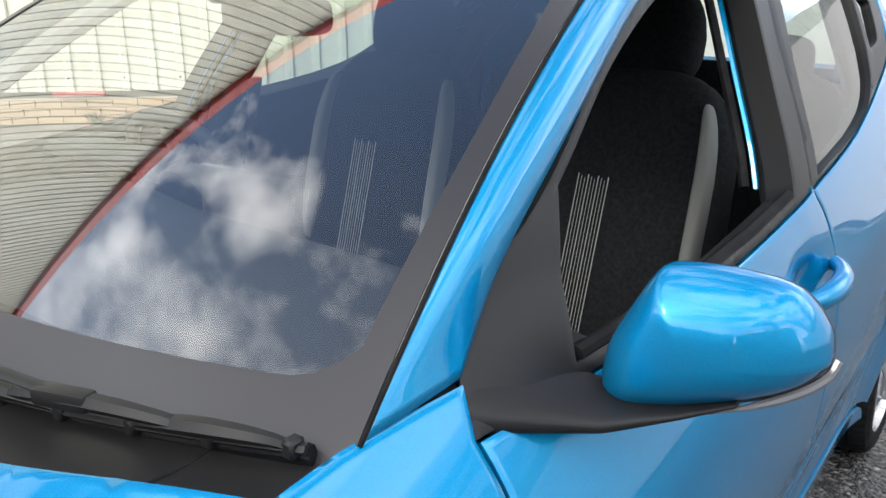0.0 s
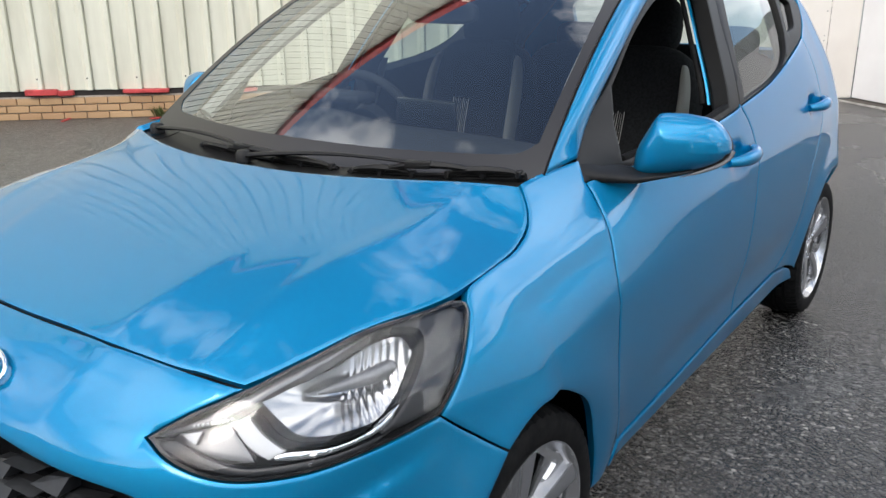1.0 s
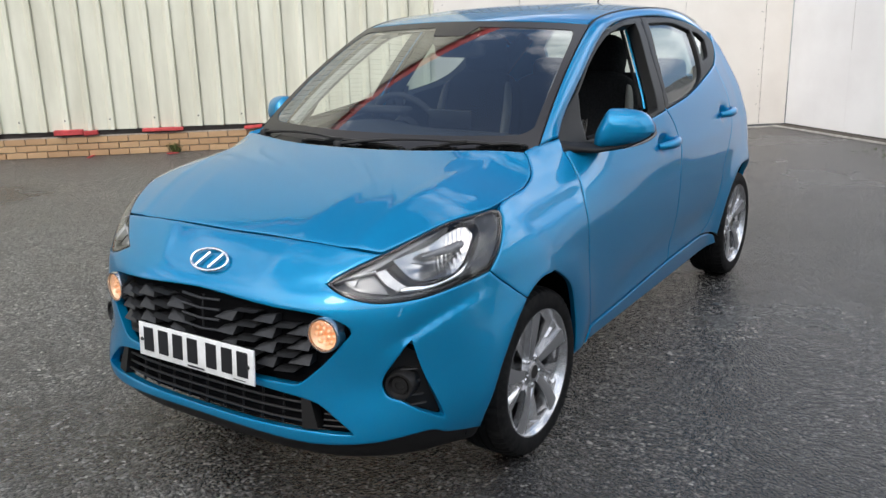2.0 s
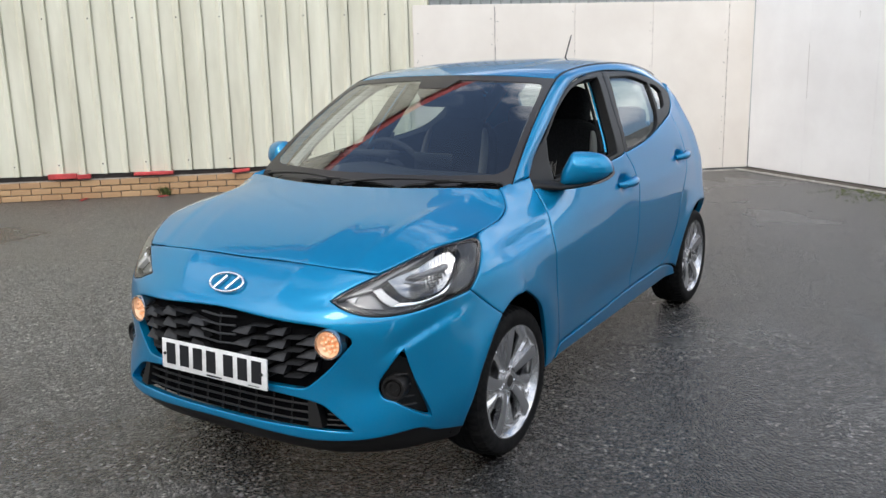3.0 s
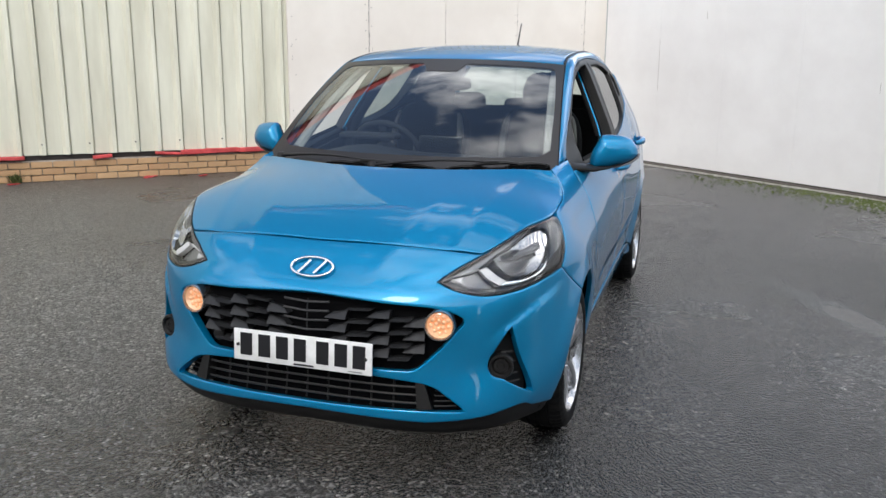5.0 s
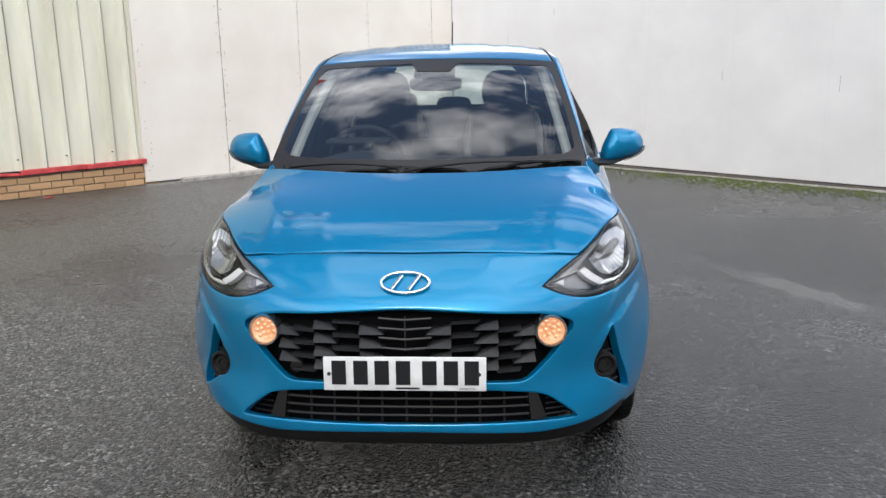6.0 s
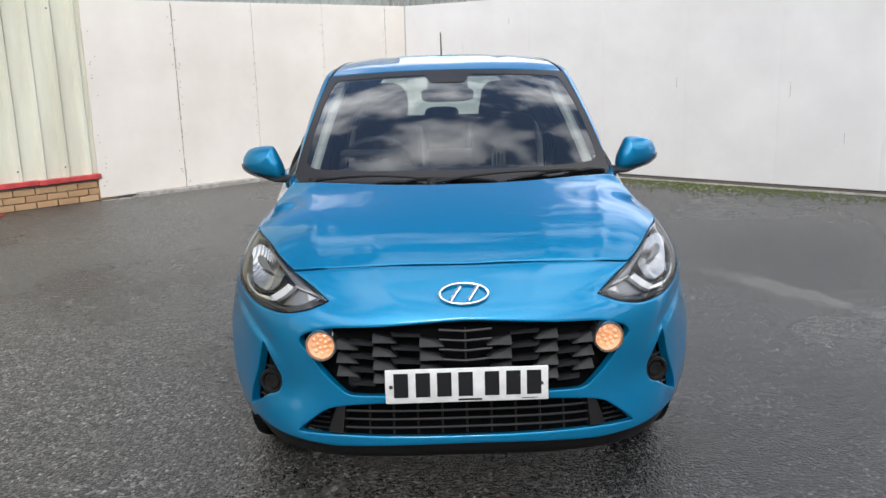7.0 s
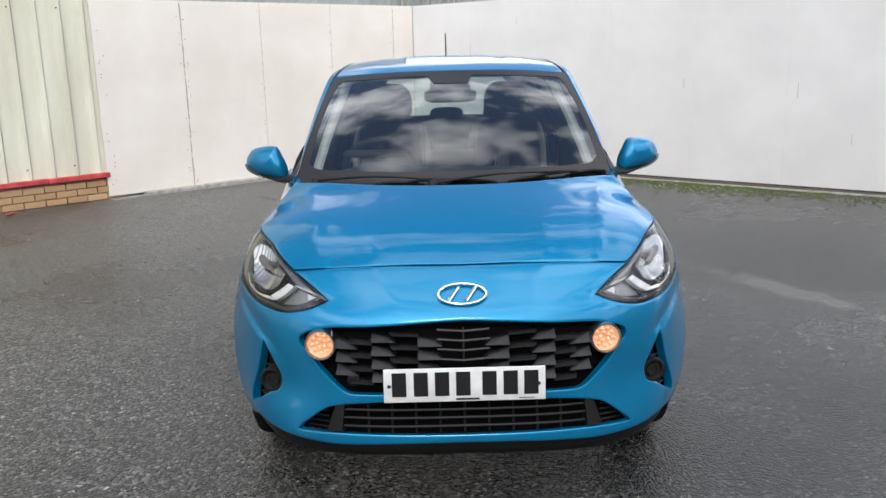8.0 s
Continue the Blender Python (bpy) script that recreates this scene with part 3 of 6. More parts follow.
plinth.matrix_world = M_K
tagged(plinth, "low buff brick plinth wall with pale mortar", "wall", kind="structure")

# taller grey sheet building behind the hoardings
GREYCLAD = material("grey_sheet_cladding", (0.42, 0.44, 0.43), 0.45)
noise_to(GREYCLAD, 0.8, (0.36, 0.38, 0.37), (0.48, 0.50, 0.49), detail=7, stretch=(2, 2, 0.5))
for nm, a, b in (("wall_far_north", Vector((-7.4, 10.6, 0)), Vector((-0.9, 18.0, 0))), ("wall_far_east", Vector((-0.9, 18.0, 0)), Vector((11.0, 4.2, 0)))):
    mm, ll = along(a, b)
    far = ribbed(nm, ll, 0.0, 6.0 if "north" in nm else 3.4, GREYCLAD, 0.2, 0.03)
    far.matrix_world = mm
    tagged(far, "grey ribbed sheet cladding of a building beyond", "wall", kind="structure")


# unseen sheet walls added to close the yard and cut low sky light
for nm, a, b, hh in (("wall_unseen_south", (16.0, -15.0), (-21.0, -15.0), 6.5), ("wall_unseen_east", (16.5, 2.0), (16.5, -14.5), 5.5)):
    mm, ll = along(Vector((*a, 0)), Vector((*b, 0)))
    blocker = ribbed(nm, ll, 0.0, hh, GREYCLAD, 0.4, 0.03)
    blocker.matrix_world = mm
    tagged(blocker, "plain grey sheet wall added out of view to block low sky light", "wall", kind="structure")


# ---- car ----
car = tagged(empty("car"), "teal-blue five-door hatchback parked with its front side window open", "car")
EDGE = [fx(0.565, 0.800), fx(0.621, 0.836), fx(0.678, 0.872), sy(0.50, 0.884), sy(0.57, 0.893), sy(0.69, 0.907), sy(0.77, 0.918), sy(0.82, 0.935), sy(0.854, 0.960), sy(0.874, 0.985), sy(0.886, 1.006)]
EDGE_D = np.array(spline(EDGE, 14))
EDGE_P = np.array([wrap(*e) for e in EDGE_D])
EDGE_RUN = np.r_[0, np.cumsum(np.linalg.norm(np.diff(EDGE_P, axis=0), axis=1))]
EDGE_RUN /= EDGE_RUN[-1]


def powers(x, y):
    """Terms of the bonnet's crown."""
    a, q = np.abs(x) / 0.72, (np.asarray(y) - 0.5) / 0.45
    return np.stack([a ** (2 * i) * q**j for i in range(4) for j in range(5) if i + j <= 5], -1)


def arch_run(ya, a0, a1, n=14, r=0.348, dy=-0.022):
    """Points of a wheel arch, by angle from the rear."""
    return [sy(ya + dy + r * math.cos(radians(a0 + (a1 - a0) * k / n)), HUB + r * math.sin(radians(a0 + (a1 - a0) * k / n))) for k in range(n + 1)]


FRONT_ARCH = [sy(y, z) for y, z in ((0.355, 0.24), (0.365, 0.33), (0.40, 0.44), (0.46, 0.54), (0.53, 0.614), (0.59, 0.643), (0.67, 0.654), (0.775, 0.624), (0.878, 0.548), (0.96, 0.41), (1.005, 0.285), (1.012, 0.245))]


def flip(pts):
    return [(-a, z) for a, z in reversed(pts)]


# front bumper
GAP_LINE = [fx(0.0, 0.818), fx(0.14, 0.819), fx(0.28, 0.8195), fx(0.43, 0.813), fx(0.565, 0.800)]
LAMP_IN = [fx(0.565, 0.800), fx(0.50, 0.763), fx(0.441, 0.722)]
LAMP_LOW = [fx(0.441, 0.722), fx(0.518, 0.693), fx(0.60, 0.678), fx(0.687, 0.685), fx(0.748, 0.703), sy(0.397, 0.728)]
LAMP_OUT = [sy(0.397, 0.728), sy(0.47, 0.79), sy(0.535, 0.855), sy(0.545, 0.875), sy(0.52, 0.885)]
LAMP_UP = [fx(0.565, 0.800), fx(0.621, 0.836), fx(0.678, 0.872), sy(0.50, 0.884)]
JOINT = [sy(0.397, 0.728), sy(0.46, 0.672), sy(0.53, 0.614)]
half_b = [GAP_LINE, LAMP_IN, LAMP_LOW, JOINT, FRONT_ARCH[4::-1], [sy(0.355, 0.24), fx(0.742, 0.262), fx(0.715, 0.288), fx(0.60, 0.270), fx(0.43, 0.258)], [fx(0.43, 0.258), fx(0.2, 0.266), fx(0.0, 0.268)]]
segs = half_b + [flip(s) for s in reversed(half_b)]
GRILLE = [[fx(0.0, 0.668), fx(0.27, 0.653), fx(0.44, 0.643), fx(0.515, 0.622), fx(0.541, 0.598), fx(0.515, 0.562)], [fx(0.515, 0.562), fx(0.47, 0.507), fx(0.405, 0.447), fx(0.38, 0.433), fx(0.34, 0.430), fx(0.0, 0.432)]]
INTAKE = [[fx(0.0, 0.412), fx(0.32, 0.399), fx(0.44, 0.382), fx(0.50, 0.345), fx(0.556, 0.298)], [fx(0.556, 0.298), fx(0.38, 0.301), fx(0.0, 0.297)]]
DUCT = [[fx(0.680, 0.568), fx(0.710, 0.45), fx(0.745, 0.322)], [fx(0.745, 0.322), fx(0.705, 0.360), fx(0.662, 0.394)], [fx(0.662, 0.394), fx(0.630, 0.408), fx(0.616, 0.436), fx(0.619, 0.463), fx(0.634, 0.490)], [fx(0.634, 0.490), fx(0.655, 0.525), fx(0.680, 0.568)]]
grille_o = outline(*(GRILLE + [flip(s) for s in reversed(GRILLE)]), step=0.015)
intake_o = outline(*(INTAKE + [flip(s) for s in reversed(INTAKE)]), step=0.015)
duct_o = outline(*DUCT, step=0.012)
duct_l = duct_o[::-1] * (-1, 1)
def xy(run_z):
    p = wrap(*run_z)
    return (float(p[0]), float(p[1]))


hood_front = [xy(q) for q in GAP_LINE]
hood_side = [(float(p[0]), float(p[1])) for p in EDGE_P[::6]] + [(float(EDGE_P[-1][0]), float(EDGE_P[-1][1]))]
mir_x = lambda pts: [(-x, y) for x, y in reversed(pts)]
# one smooth crown between the shut lines, the bowed rear edge and the centre line
def hood_back(x):
    """Place of the bonnet's rear edge at x."""
    p = min(abs(x) / 0.645, 1.0)
    return 0.705 + 0.181 * p**2.2, 1.002 + 0.006 * math.sin(math.pi * p)


SPINE_Y, SPINE_Z = (0.135, 0.20, 0.27, 0.43, 0.57, 0.705), (0.820, 0.860, 0.891, 0.944, 0.977, 1.002)
_mid = [(0.0, y, lerp_table(y, SPINE_Y, SPINE_Z)) for y in np.linspace(0.135, 0.70, 12)]
_in = [(a, y, lerp_table(y, SPINE_Y, SPINE_Z) - d * (a / 0.72) ** 3.4)
       for a in (0.2, 0.35, 0.48, 0.58) for y, d in ((0.35, 0.072), (0.50, 0.074), (0.65, 0.070))]
_back = [(a, *hood_back(a)) for a in np.linspace(0.05, 0.64, 14)]
_rim = np.array(_mid * 3 + _in * 2 + _back * 2 + [wrap(*q) for q in spline(GAP_LINE, 8)] + list(EDGE_P))
CROWN = np.linalg.lstsq(powers(_rim[:, 0], _rim[:, 1]), _rim[:, 2], rcond=1e-6)[0]


def bonnet(x, y):
    """The bonnet: a smooth crown with two pairs of pressed ridges."""
    a = abs(x)
    z = float(powers(a, y) @ CROWN)
    fade = smooth01((0.90 - y) / 0.2) * smooth01((y - 0.135) / 0.05)
    crest = a - 0.275 - 0.20 * (y - 0.14)
    z += fade * 0.0026 * math.exp(-((crest / (0.026 if crest > 0 else 0.055)) ** 2)) * smooth01((0.55 - y) / 0.25)
    crest = a - 0.475 - 0.17 * (y - 0.17)
    z += fade * 0.0034 * math.exp(-((crest / (0.024 if crest < 0 else 0.045)) ** 2))
    return np.array((x, y, z))


hood_out = outline(mir_x(hood_front)[:-1] + hood_front, hood_side, [hood_side[-1]] + [(x, hood_back(x)[0]) for x in (0.56, 0.44, 0.30, 0.15, 0.0, -0.15, -0.30, -0.44, -0.56)] + [mir_x(hood_side)[0]], mir_x(hood_side), step=0.02)
plate("bonnet", bonnet, hood_out, PAINT, car, step=0.014, gap=0.0030, thick=0.02)
# dark tube added behind the shut line to paint the gap's shade
part("bonnet_gap_shade", tube_bm([Vector(wrap(*q)) + Vector((0, 0.014, -0.016)) for q in spline(flip(GAP_LINE)[:-1] + GAP_LINE, 6)], 0.008, 6), RUBBER, car)
bumper = plate("front_bumper", wrap, outline(*segs, step=0.018), PAINT, car, holes=(grille_o, intake_o, duct_o, duct_l), step=0.017, gap=0.002, thick=0.03)


def pocket(name, hole, depth, mat, parent, grow=0.012):
    """Dark backing behind an opening of the nose."""
    return plate(name, wrap, inset(hole, -grow), mat, parent, step=0.03, off=-depth, thick=0.004, roll=0)


pocket("grille_backing", grille_o, 0.055, DARK, bumper)
pocket("intake_backing", intake_o, 0.06, DARK, bumper)
SKIRT = [[fx(0.0, 0.262), fx(0.43, 0.252), fx(0.60, 0.264), fx(0.715, 0.281), sy(0.37, 0.236)], [sy(0.37, 0.236), sy(0.37, 0.19)], [sy(0.36, 0.185), fx(0.6, 0.185), fx(0.43, 0.18), fx(0.0, 0.19)]]
plate("lower_skirt", wrap, outline(*(SKIRT + [flip(s) for s in reversed(SKIRT)]), step=0.025), BLACK, bumper, "black plastic lower skirt", step=0.03, off=-0.014, thick=0.02)


def on_nose(x, z, lift=0.0):
    """Point on the nose at x, z and the way out of it."""
    a, _ = fx(x, z)
    p, h = wrap(a, z), 1e-3
    n = np.cross(wrap(a + h, z) - wrap(a - h, z), wrap(a, z + h) - wrap(a, z - h))
    n = Vector(n / np.linalg.norm(n))
    return Vector(p) + n * lift, n


# grille: columns of leaning wedge scales and of pointed shelves, falling outwards, with shallow vees in the middle
edge_in = inset(grille_o, 0.004)


def scale(sx, x0, x1, zb, wedge):
    """One piece of the grille, clipped away where it would leave the opening."""
    if wedge:
        pts, depth = ((x0, zb), (x1, zb + 0.001), (x1 + 0.001, zb + 0.030), (x0 + 0.022, zb + 0.017)), (-0.010, -0.004, -0.028, -0.026)
    else:
        pts, depth = ((x0, zb), (x1 - 0.012, zb + 0.004), (x1, zb + 0.014), (x0 + 0.002, zb + 0.007)), (-0.006, -0.004, -0.030, -0.030)
    mid = [fx(sx * x, z) for x, z in pts]
    if not all(inside(np.array(mid), edge_in)) or math.hypot((x0 + x1) / 2 - 0.467, zb + 0.012 - 0.588) < 0.066:
        return
    v = [tuple(on_nose(sx * x, z, d)[0]) for (x, z), d in zip(pts, depth)] + [tuple(on_nose(sx * x, z, -0.053)[0]) for x, z in pts]
    mesh_ob("scale" if wedge else "shelf", v, [(0, 1, 2, 3), (4, 7, 6, 5), (0, 4, 5, 1), (1, 5, 6, 2), (2, 6, 7, 3), (3, 7, 4, 0)], GRILLE_MAT, bumper, False)


for sx in (1, -1):
    for x0, x1, wedge in ((0.068, 0.148, True), (0.146, 0.244, False), (0.222, 0.300, True), (0.297, 0.380, False), (0.347, 0.420, True), (0.418, 0.495, False)):
        for row in range(6):
            zb = 0.634 - 0.0445 * row - 0.20 * ((x0 + x1) / 2 - 0.10) + (0.0 if wedge else 0.006)
            scale(sx, x0, x1, zb, wedge)
for row in range(4):
    z0 = 0.538 + 0.033 * row
    pts = [on_nose(x, z0 + 0.006 * abs(x) / 0.08, -0.016)[0] for x in (-0.085, -0.04, 0.0, 0.04, 0.085)]
    part("grille_vee", tube_bm(pts, 0.0042, 6), GRILLE_MAT, bumper)
part("grille_post", tube_bm([on_nose(0, z, -0.024)[0] for z in (0.53, 0.57, 0.61, 0.65)], 0.003, 6), GRILLE_MAT, bumper)
part("tow_cover", lathe_bm([(0.021, -0.01), (0.021, 0.004), (0.018, 0.006), (0.0005, 0.006)], Matrix.Translation(on_nose(-0.365, 0.472, -0.02)[0]) @ Matrix.Rotation(radians(90), 4, "X"), 20), BLACK, bumper)

# lower intake: bars and uprights
for k, z0 in enumerate((0.322, 0.348, 0.374)):
    half = 0.40 - 0.2 * max(0, z0 - 0.36)
    part("intake_bar", tube_bm([on_nose(-half + 2 * half * i / 20, z0, -0.018)[0] for i in range(21)], 0.0045, 6), BLACK, bumper)
for k in range(9):
    x0 = -0.32 + 0.08 * k
    part("intake_upright", tube_bm([on_nose(x0, z, -0.030)[0] for z in (0.30, 0.33, 0.36, 0.395)], 0.0038, 6), BLACK, bumper)
for sx in (1, -1):
    fin = [(0.395 * sx, 0.392), (0.425 * sx, 0.388), (0.455 * sx, 0.306), (0.405 * sx, 0.303)]
    v = [tuple(on_nose(x, z, -0.004)[0]) for x, z in fin] + [tuple(on_nose(x, z, -0.05)[0]) for x, z in fin]
    mesh_ob("intake_fin", v, [(0, 1, 2, 3), (4, 7, 6, 5), (0, 4, 5, 1), (1, 5, 6, 2), (2, 6, 7, 3), (3, 7, 4, 0)], BLACK, bumper, False)
    for r in range(4):
        zz = 0.312 + 0.017 * r
        part("intake_mesh_bar", tube_bm([on_nose(sx * (0.46 + t * (0.075 - 0.012 * r)), zz, -0.03)[0] for t in (0, 0.5, 1)], 0.003, 5), BLACK, bumper)

# badge: plain oval ring with a slanted bar pair
bp, bn = on_nose(0.0, 0.737, 0.006)
BADGE = Matrix.Translation(bp) @ bn.to_track_quat("Z", "Y").to_matrix().to_4x4()
badge = part("badge", tube_bm([BADGE @ Vector((0.078 * math.cos(2 * math.pi * k / 64), 0.038 * math.sin(2 * math.pi * k / 64), 0.004)) for k in range(65)], 0.0048, 10, caps=False), CHROME, bumper, "plain chrome oval badge")
bm = bmesh.new()
for x0, x1, y0, y1, w in ((-0.045, -0.012, -0.026, 0.026, 0.011), (0.012, 0.045, -0.026, 0.026, 0.011)):
    tube_bm([BADGE @ Vector((x0 + (x1 - x0) * t, y0 + (y1 - y0) * t, 0.004)) for t in (0, 0.25, 0.5, 0.75, 1)], w * 0.55, 8, bm, 0.8)
part("badge_bars", bm, CHROME, badge)

# number plate, its characters as plain bars
pp, pn = on_nose(0.0, 0.47, 0.0)
PM = Matrix.Translation((0.0, pp.y - 0.018, 0.4695)) @ Matrix.Rotation(radians(90 - 4), 4, "X")
bm = box_bm((0.52, 0.111, 0.008), (0, 0, 0), 0.003, 2)
bmesh.ops.transform(bm, matrix=PM, verts=bm.verts)
nplate = part("number_plate", bm, PLATE, bumper, "white number plate with plain black bars")
for k, x0 in enumerate((-0.198, -0.128, -0.060, 0.008, 0.092, 0.160, 0.226)):
    bm = box_bm((0.046, 0.079, 0.002), (x0 - 0.012, 0.004, 0.0052), 0.0006, 1)
    bmesh.ops.transform(bm, matrix=PM, verts=bm.verts)
    part("character_bar", bm, INK, nplate)
for w0, h0, x0 in ((0.075, 0.006, 0.01), (0.05, 0.002, 0.20)):
    bm = box_bm((w0, h0, 0.001), (x0, -0.047, 0.0048))
    bmesh.ops.transform(bm, matrix=PM, verts=bm.verts)
    part("small_print_bar", bm, INK, nplate)
for x0 in (-0.242, 0.238):
    bm = lathe_bm([(0.006, 0), (0.006, 0.003), (0.003, 0.0045)], PM @ Matrix.Translation((x0, 0, 0.0045)), 12)
    part("screw", bm, STEEL, nplate)
bm = box_bm((0.40, 0.09, 0.03), (0, 0, -0.02), 0.004, 1)
bmesh.ops.transform(bm, matrix=PM, verts=bm.verts)
part("plate_bracket", bm, BLACK, bumper)

# round lit lamps at the grille's ends
for sx in (1, -1):
    c, n = on_nose(sx * 0.467, 0.588, 0.0)
    n = (n + Vector((0, -1.2, 0))).normalized()
    m = Matrix.Translation(c + n * 0.004) @ n.to_track_quat("Z", "Y").to_matrix().to_4x4()
    lamp = part("round_lamp", lathe_bm([(0.052, -0.05), (0.052, -0.002), (0.0505, 0.004), (0.046, 0.004), (0.0445, -0.004), (0.0445, -0.03)], m, 40, closed=False), REFLECT, bumper, "round lamp glowing amber, bright rim")
    part("bulb_bowl", lathe_bm([(0.044, -0.004), (0.036, -0.016), (0.022, -0.026), (0.008, -0.03), (0.0005, -0.030)], m, 32, closed=False), AMBER, lamp, "lit amber faceted bowl")
    bm = bmesh.new()
    for ring, cnt in ((0.014, 5), (0.030, 9)):
        for k in range(cnt):
            a = 2 * math.pi * k / cnt + ring * 40
            lathe_bm([(0.0085, -0.012), (0.007, -0.004), (0.003, -0.001)], m @ Matrix.Translation((ring * math.cos(a), ring * math.sin(a), -0.008)), 8, bm)
    part("lens_facets", bm, AMBER, lamp)
    part("lamp_cover", lathe_bm([(0.0455, 0.002), (0.036, 0.0075), (0.02, 0.0105), (0.0005, 0.0115)], m, 32, closed=False), LENS, lamp)
    # corner duct with a fog lamp blank
    hole = duct_o if sx > 0 else duct_l
    duct = pocket("duct_panel", hole, 0.045, BLACK, bumper, 0.01)
    dp, dn = on_nose(sx * 0.662, 0.436, -0.026)
    dn = (dn + Vector((0, -1.5, 0))).normalized()
    m = Matrix.Translation(dp) @ dn.to_track_quat("Z", "Y").to_matrix().to_4x4()
    part("fog_lamp", lathe_bm([(0.043, -0.03), (0.043, 0.026), (0.040, 0.031), (0.033, 0.031), (0.030, 0.024), (0.026, 0.020), (0.024, 0.025), (0.014, 0.025), (0.012, 0.021), (0.0005, 0.021)], m, 32, closed=False), BLACK, duct, "round black fog lamp blank")
    for zz in (0.372, 0.40, 0.44, 0.475):
        x_in, x_out = (0.648 + 0.25 * max(0, zz - 0.44), 0.722 - 0.25 * (zz - 0.36))
        part("duct_slat", tube_bm([on_nose(sx * (x_in + (x_out - x_in) * t), zz, -0.022)[0] for t in (0, 0.5, 1)], 0.004, 6), BLACK, duct)

# headlights
for sx in (1, -1):
    sd = 1 if sx > 0 else -1
    sf = mirrored(wrap, sx)
    lamp_o = outline(LAMP_UP, LAMP_OUT[::-1][0:1] + LAMP_OUT[::-1][1:], LAMP_LOW[::-1], LAMP_IN[::-1], step=0.014)
    back = plate("headlight", sf, inset(lamp_o, 0.001), HOUSING, car, "clear headlight with chrome reflector and dark surround", step=0.025, off=-0.075, thick=0.004, roll=0, side=sd)
    cover = plate("lens", sf, lamp_o, LENS, back, step=0.018, off=0.0, gap=0.002, thick=0.003, roll=0.001, side=sd)
    cover.visible_shadow = False
    ring = plate("bezel", sf, inset(lamp_o, 0.0015), GLOSS, back, holes=(inset(lamp_o, 0.006),), step=0.012, off=-0.004, thick=0.07, roll=0, side=sd)
    # dark outer wing of the bezel, silver inner shroud
    wing = outline([sy(0.402, 0.740), sy(0.465, 0.795), sy(0.53, 0.855), sy(0.522, 0.876)], [sy(0.522, 0.876), sy(0.46, 0.880), fx(0.70, 0.872)], [fx(0.70, 0.872), fx(0.733, 0.862), fx(0.755, 0.833), fx(0.768, 0.79), fx(0.767, 0.755), fx(0.757, 0.722)], step=0.014)
    plate("bezel_wing", sf, wing, HOUSING, back, "dark smoked outer wing", step=0.02, off=-0.012, thick=0.03, roll=0.003, side=sd)
    shroud = outline([fx(0.452, 0.725), fx(0.51, 0.757), fx(0.568, 0.795), fx(0.625, 0.834), fx(0.682, 0.866)], [fx(0.682, 0.866), fx(0.66, 0.846), fx(0.61, 0.806), fx(0.57, 0.772), fx(0.50, 0.740)], step=0.012)
    plate("bezel_shroud", sf, shroud, SILVER, back, "silver-grey lamp shroud", step=0.02, off=-0.016, thick=0.03, roll=0.002, side=sd)
    low = outline([fx(0.452, 0.721), fx(0.525, 0.702), fx(0.60, 0.686), fx(0.69, 0.691), fx(0.745, 0.705), fx(0.765, 0.722)], [fx(0.765, 0.722), fx(0.72, 0.706), fx(0.66, 0.698), fx(0.605, 0.696), fx(0.545, 0.709), fx(0.50, 0.724)], step=0.012)
    plate("bezel_foot", sf, low, HOUSING, back, step=0.02, off=-0.014, thick=0.03, roll=0.001, side=sd)
    # main reflector bowl, fluted towards its outer end
    bowl = outline([fx(0.602, 0.785), fx(0.626, 0.813), fx(0.659, 0.840), fx(0.687, 0.858), fx(0.718, 0.856), fx(0.744, 0.832)], [fx(0.744, 0.832), fx(0.757, 0.79), fx(0.756, 0.757), fx(0.745, 0.741), fx(0.711, 0.734), fx(0.674, 0.738), fx(0.648, 0.751), fx(0.602, 0.785)], step=0.010)
    cc = bowl.mean(0)

    def bowl_surf(u, v, sf=sf, cc=cc):
        p = np.array(sf(u, v))
        h = 2e-3
        n = np.cross(np.array(sf(u + h, v)) - sf(u - h, v), np.array(sf(u, v + h)) - sf(u, v - h)) * sd
        n /= np.linalg.norm(n)
        r = math.hypot((u - cc[0]) / 0.15, (v - cc[1]) / 0.078)
        flute = 0.0016 * math.cos((u + 0.35 * v) * 2 * math.pi / 0.021) * smooth01((u - cc[0] + 0.02) / 0.05) + 0.0022 * smooth01((v - cc[1] + 0.004) / 0.006)
        return p - n * (0.066 - 0.046 * min(r, 1.25) ** 2 + flute)

    plate("reflector", bowl_surf, bowl, REFLECT, back, "fluted chrome reflector bowl", step=0.0062, thick=0.004, roll=0, side=sd)
    cone = [on_nose(sx * x, z, d)[0] for x, z, d in ((0.736, 0.826, -0.040), (0.715, 0.816, -0.034), (0.69, 0.808, -0.030), (0.664, 0.800, -0.028))]
    part("bulb_shield", tube_bm(cone, [0.015, 0.013, 0.009, 0.003], 14), SILVER, back)
    # dark trough between the bowl and the light guide
    gutter = outline([fx(0.600, 0.772), fx(0.640, 0.742), fx(0.674, 0.729), fx(0.712, 0.727), fx(0.748, 0.737)], [fx(0.748, 0.737), fx(0.713, 0.720), fx(0.660, 0.722), fx(0.625, 0.742), fx(0.592, 0.766)], step=0.012)
    plate("bezel_trough", sf, gutter, DARK, back, step=0.014, off=-0.022, thick=0.02, roll=0.001, side=sd)
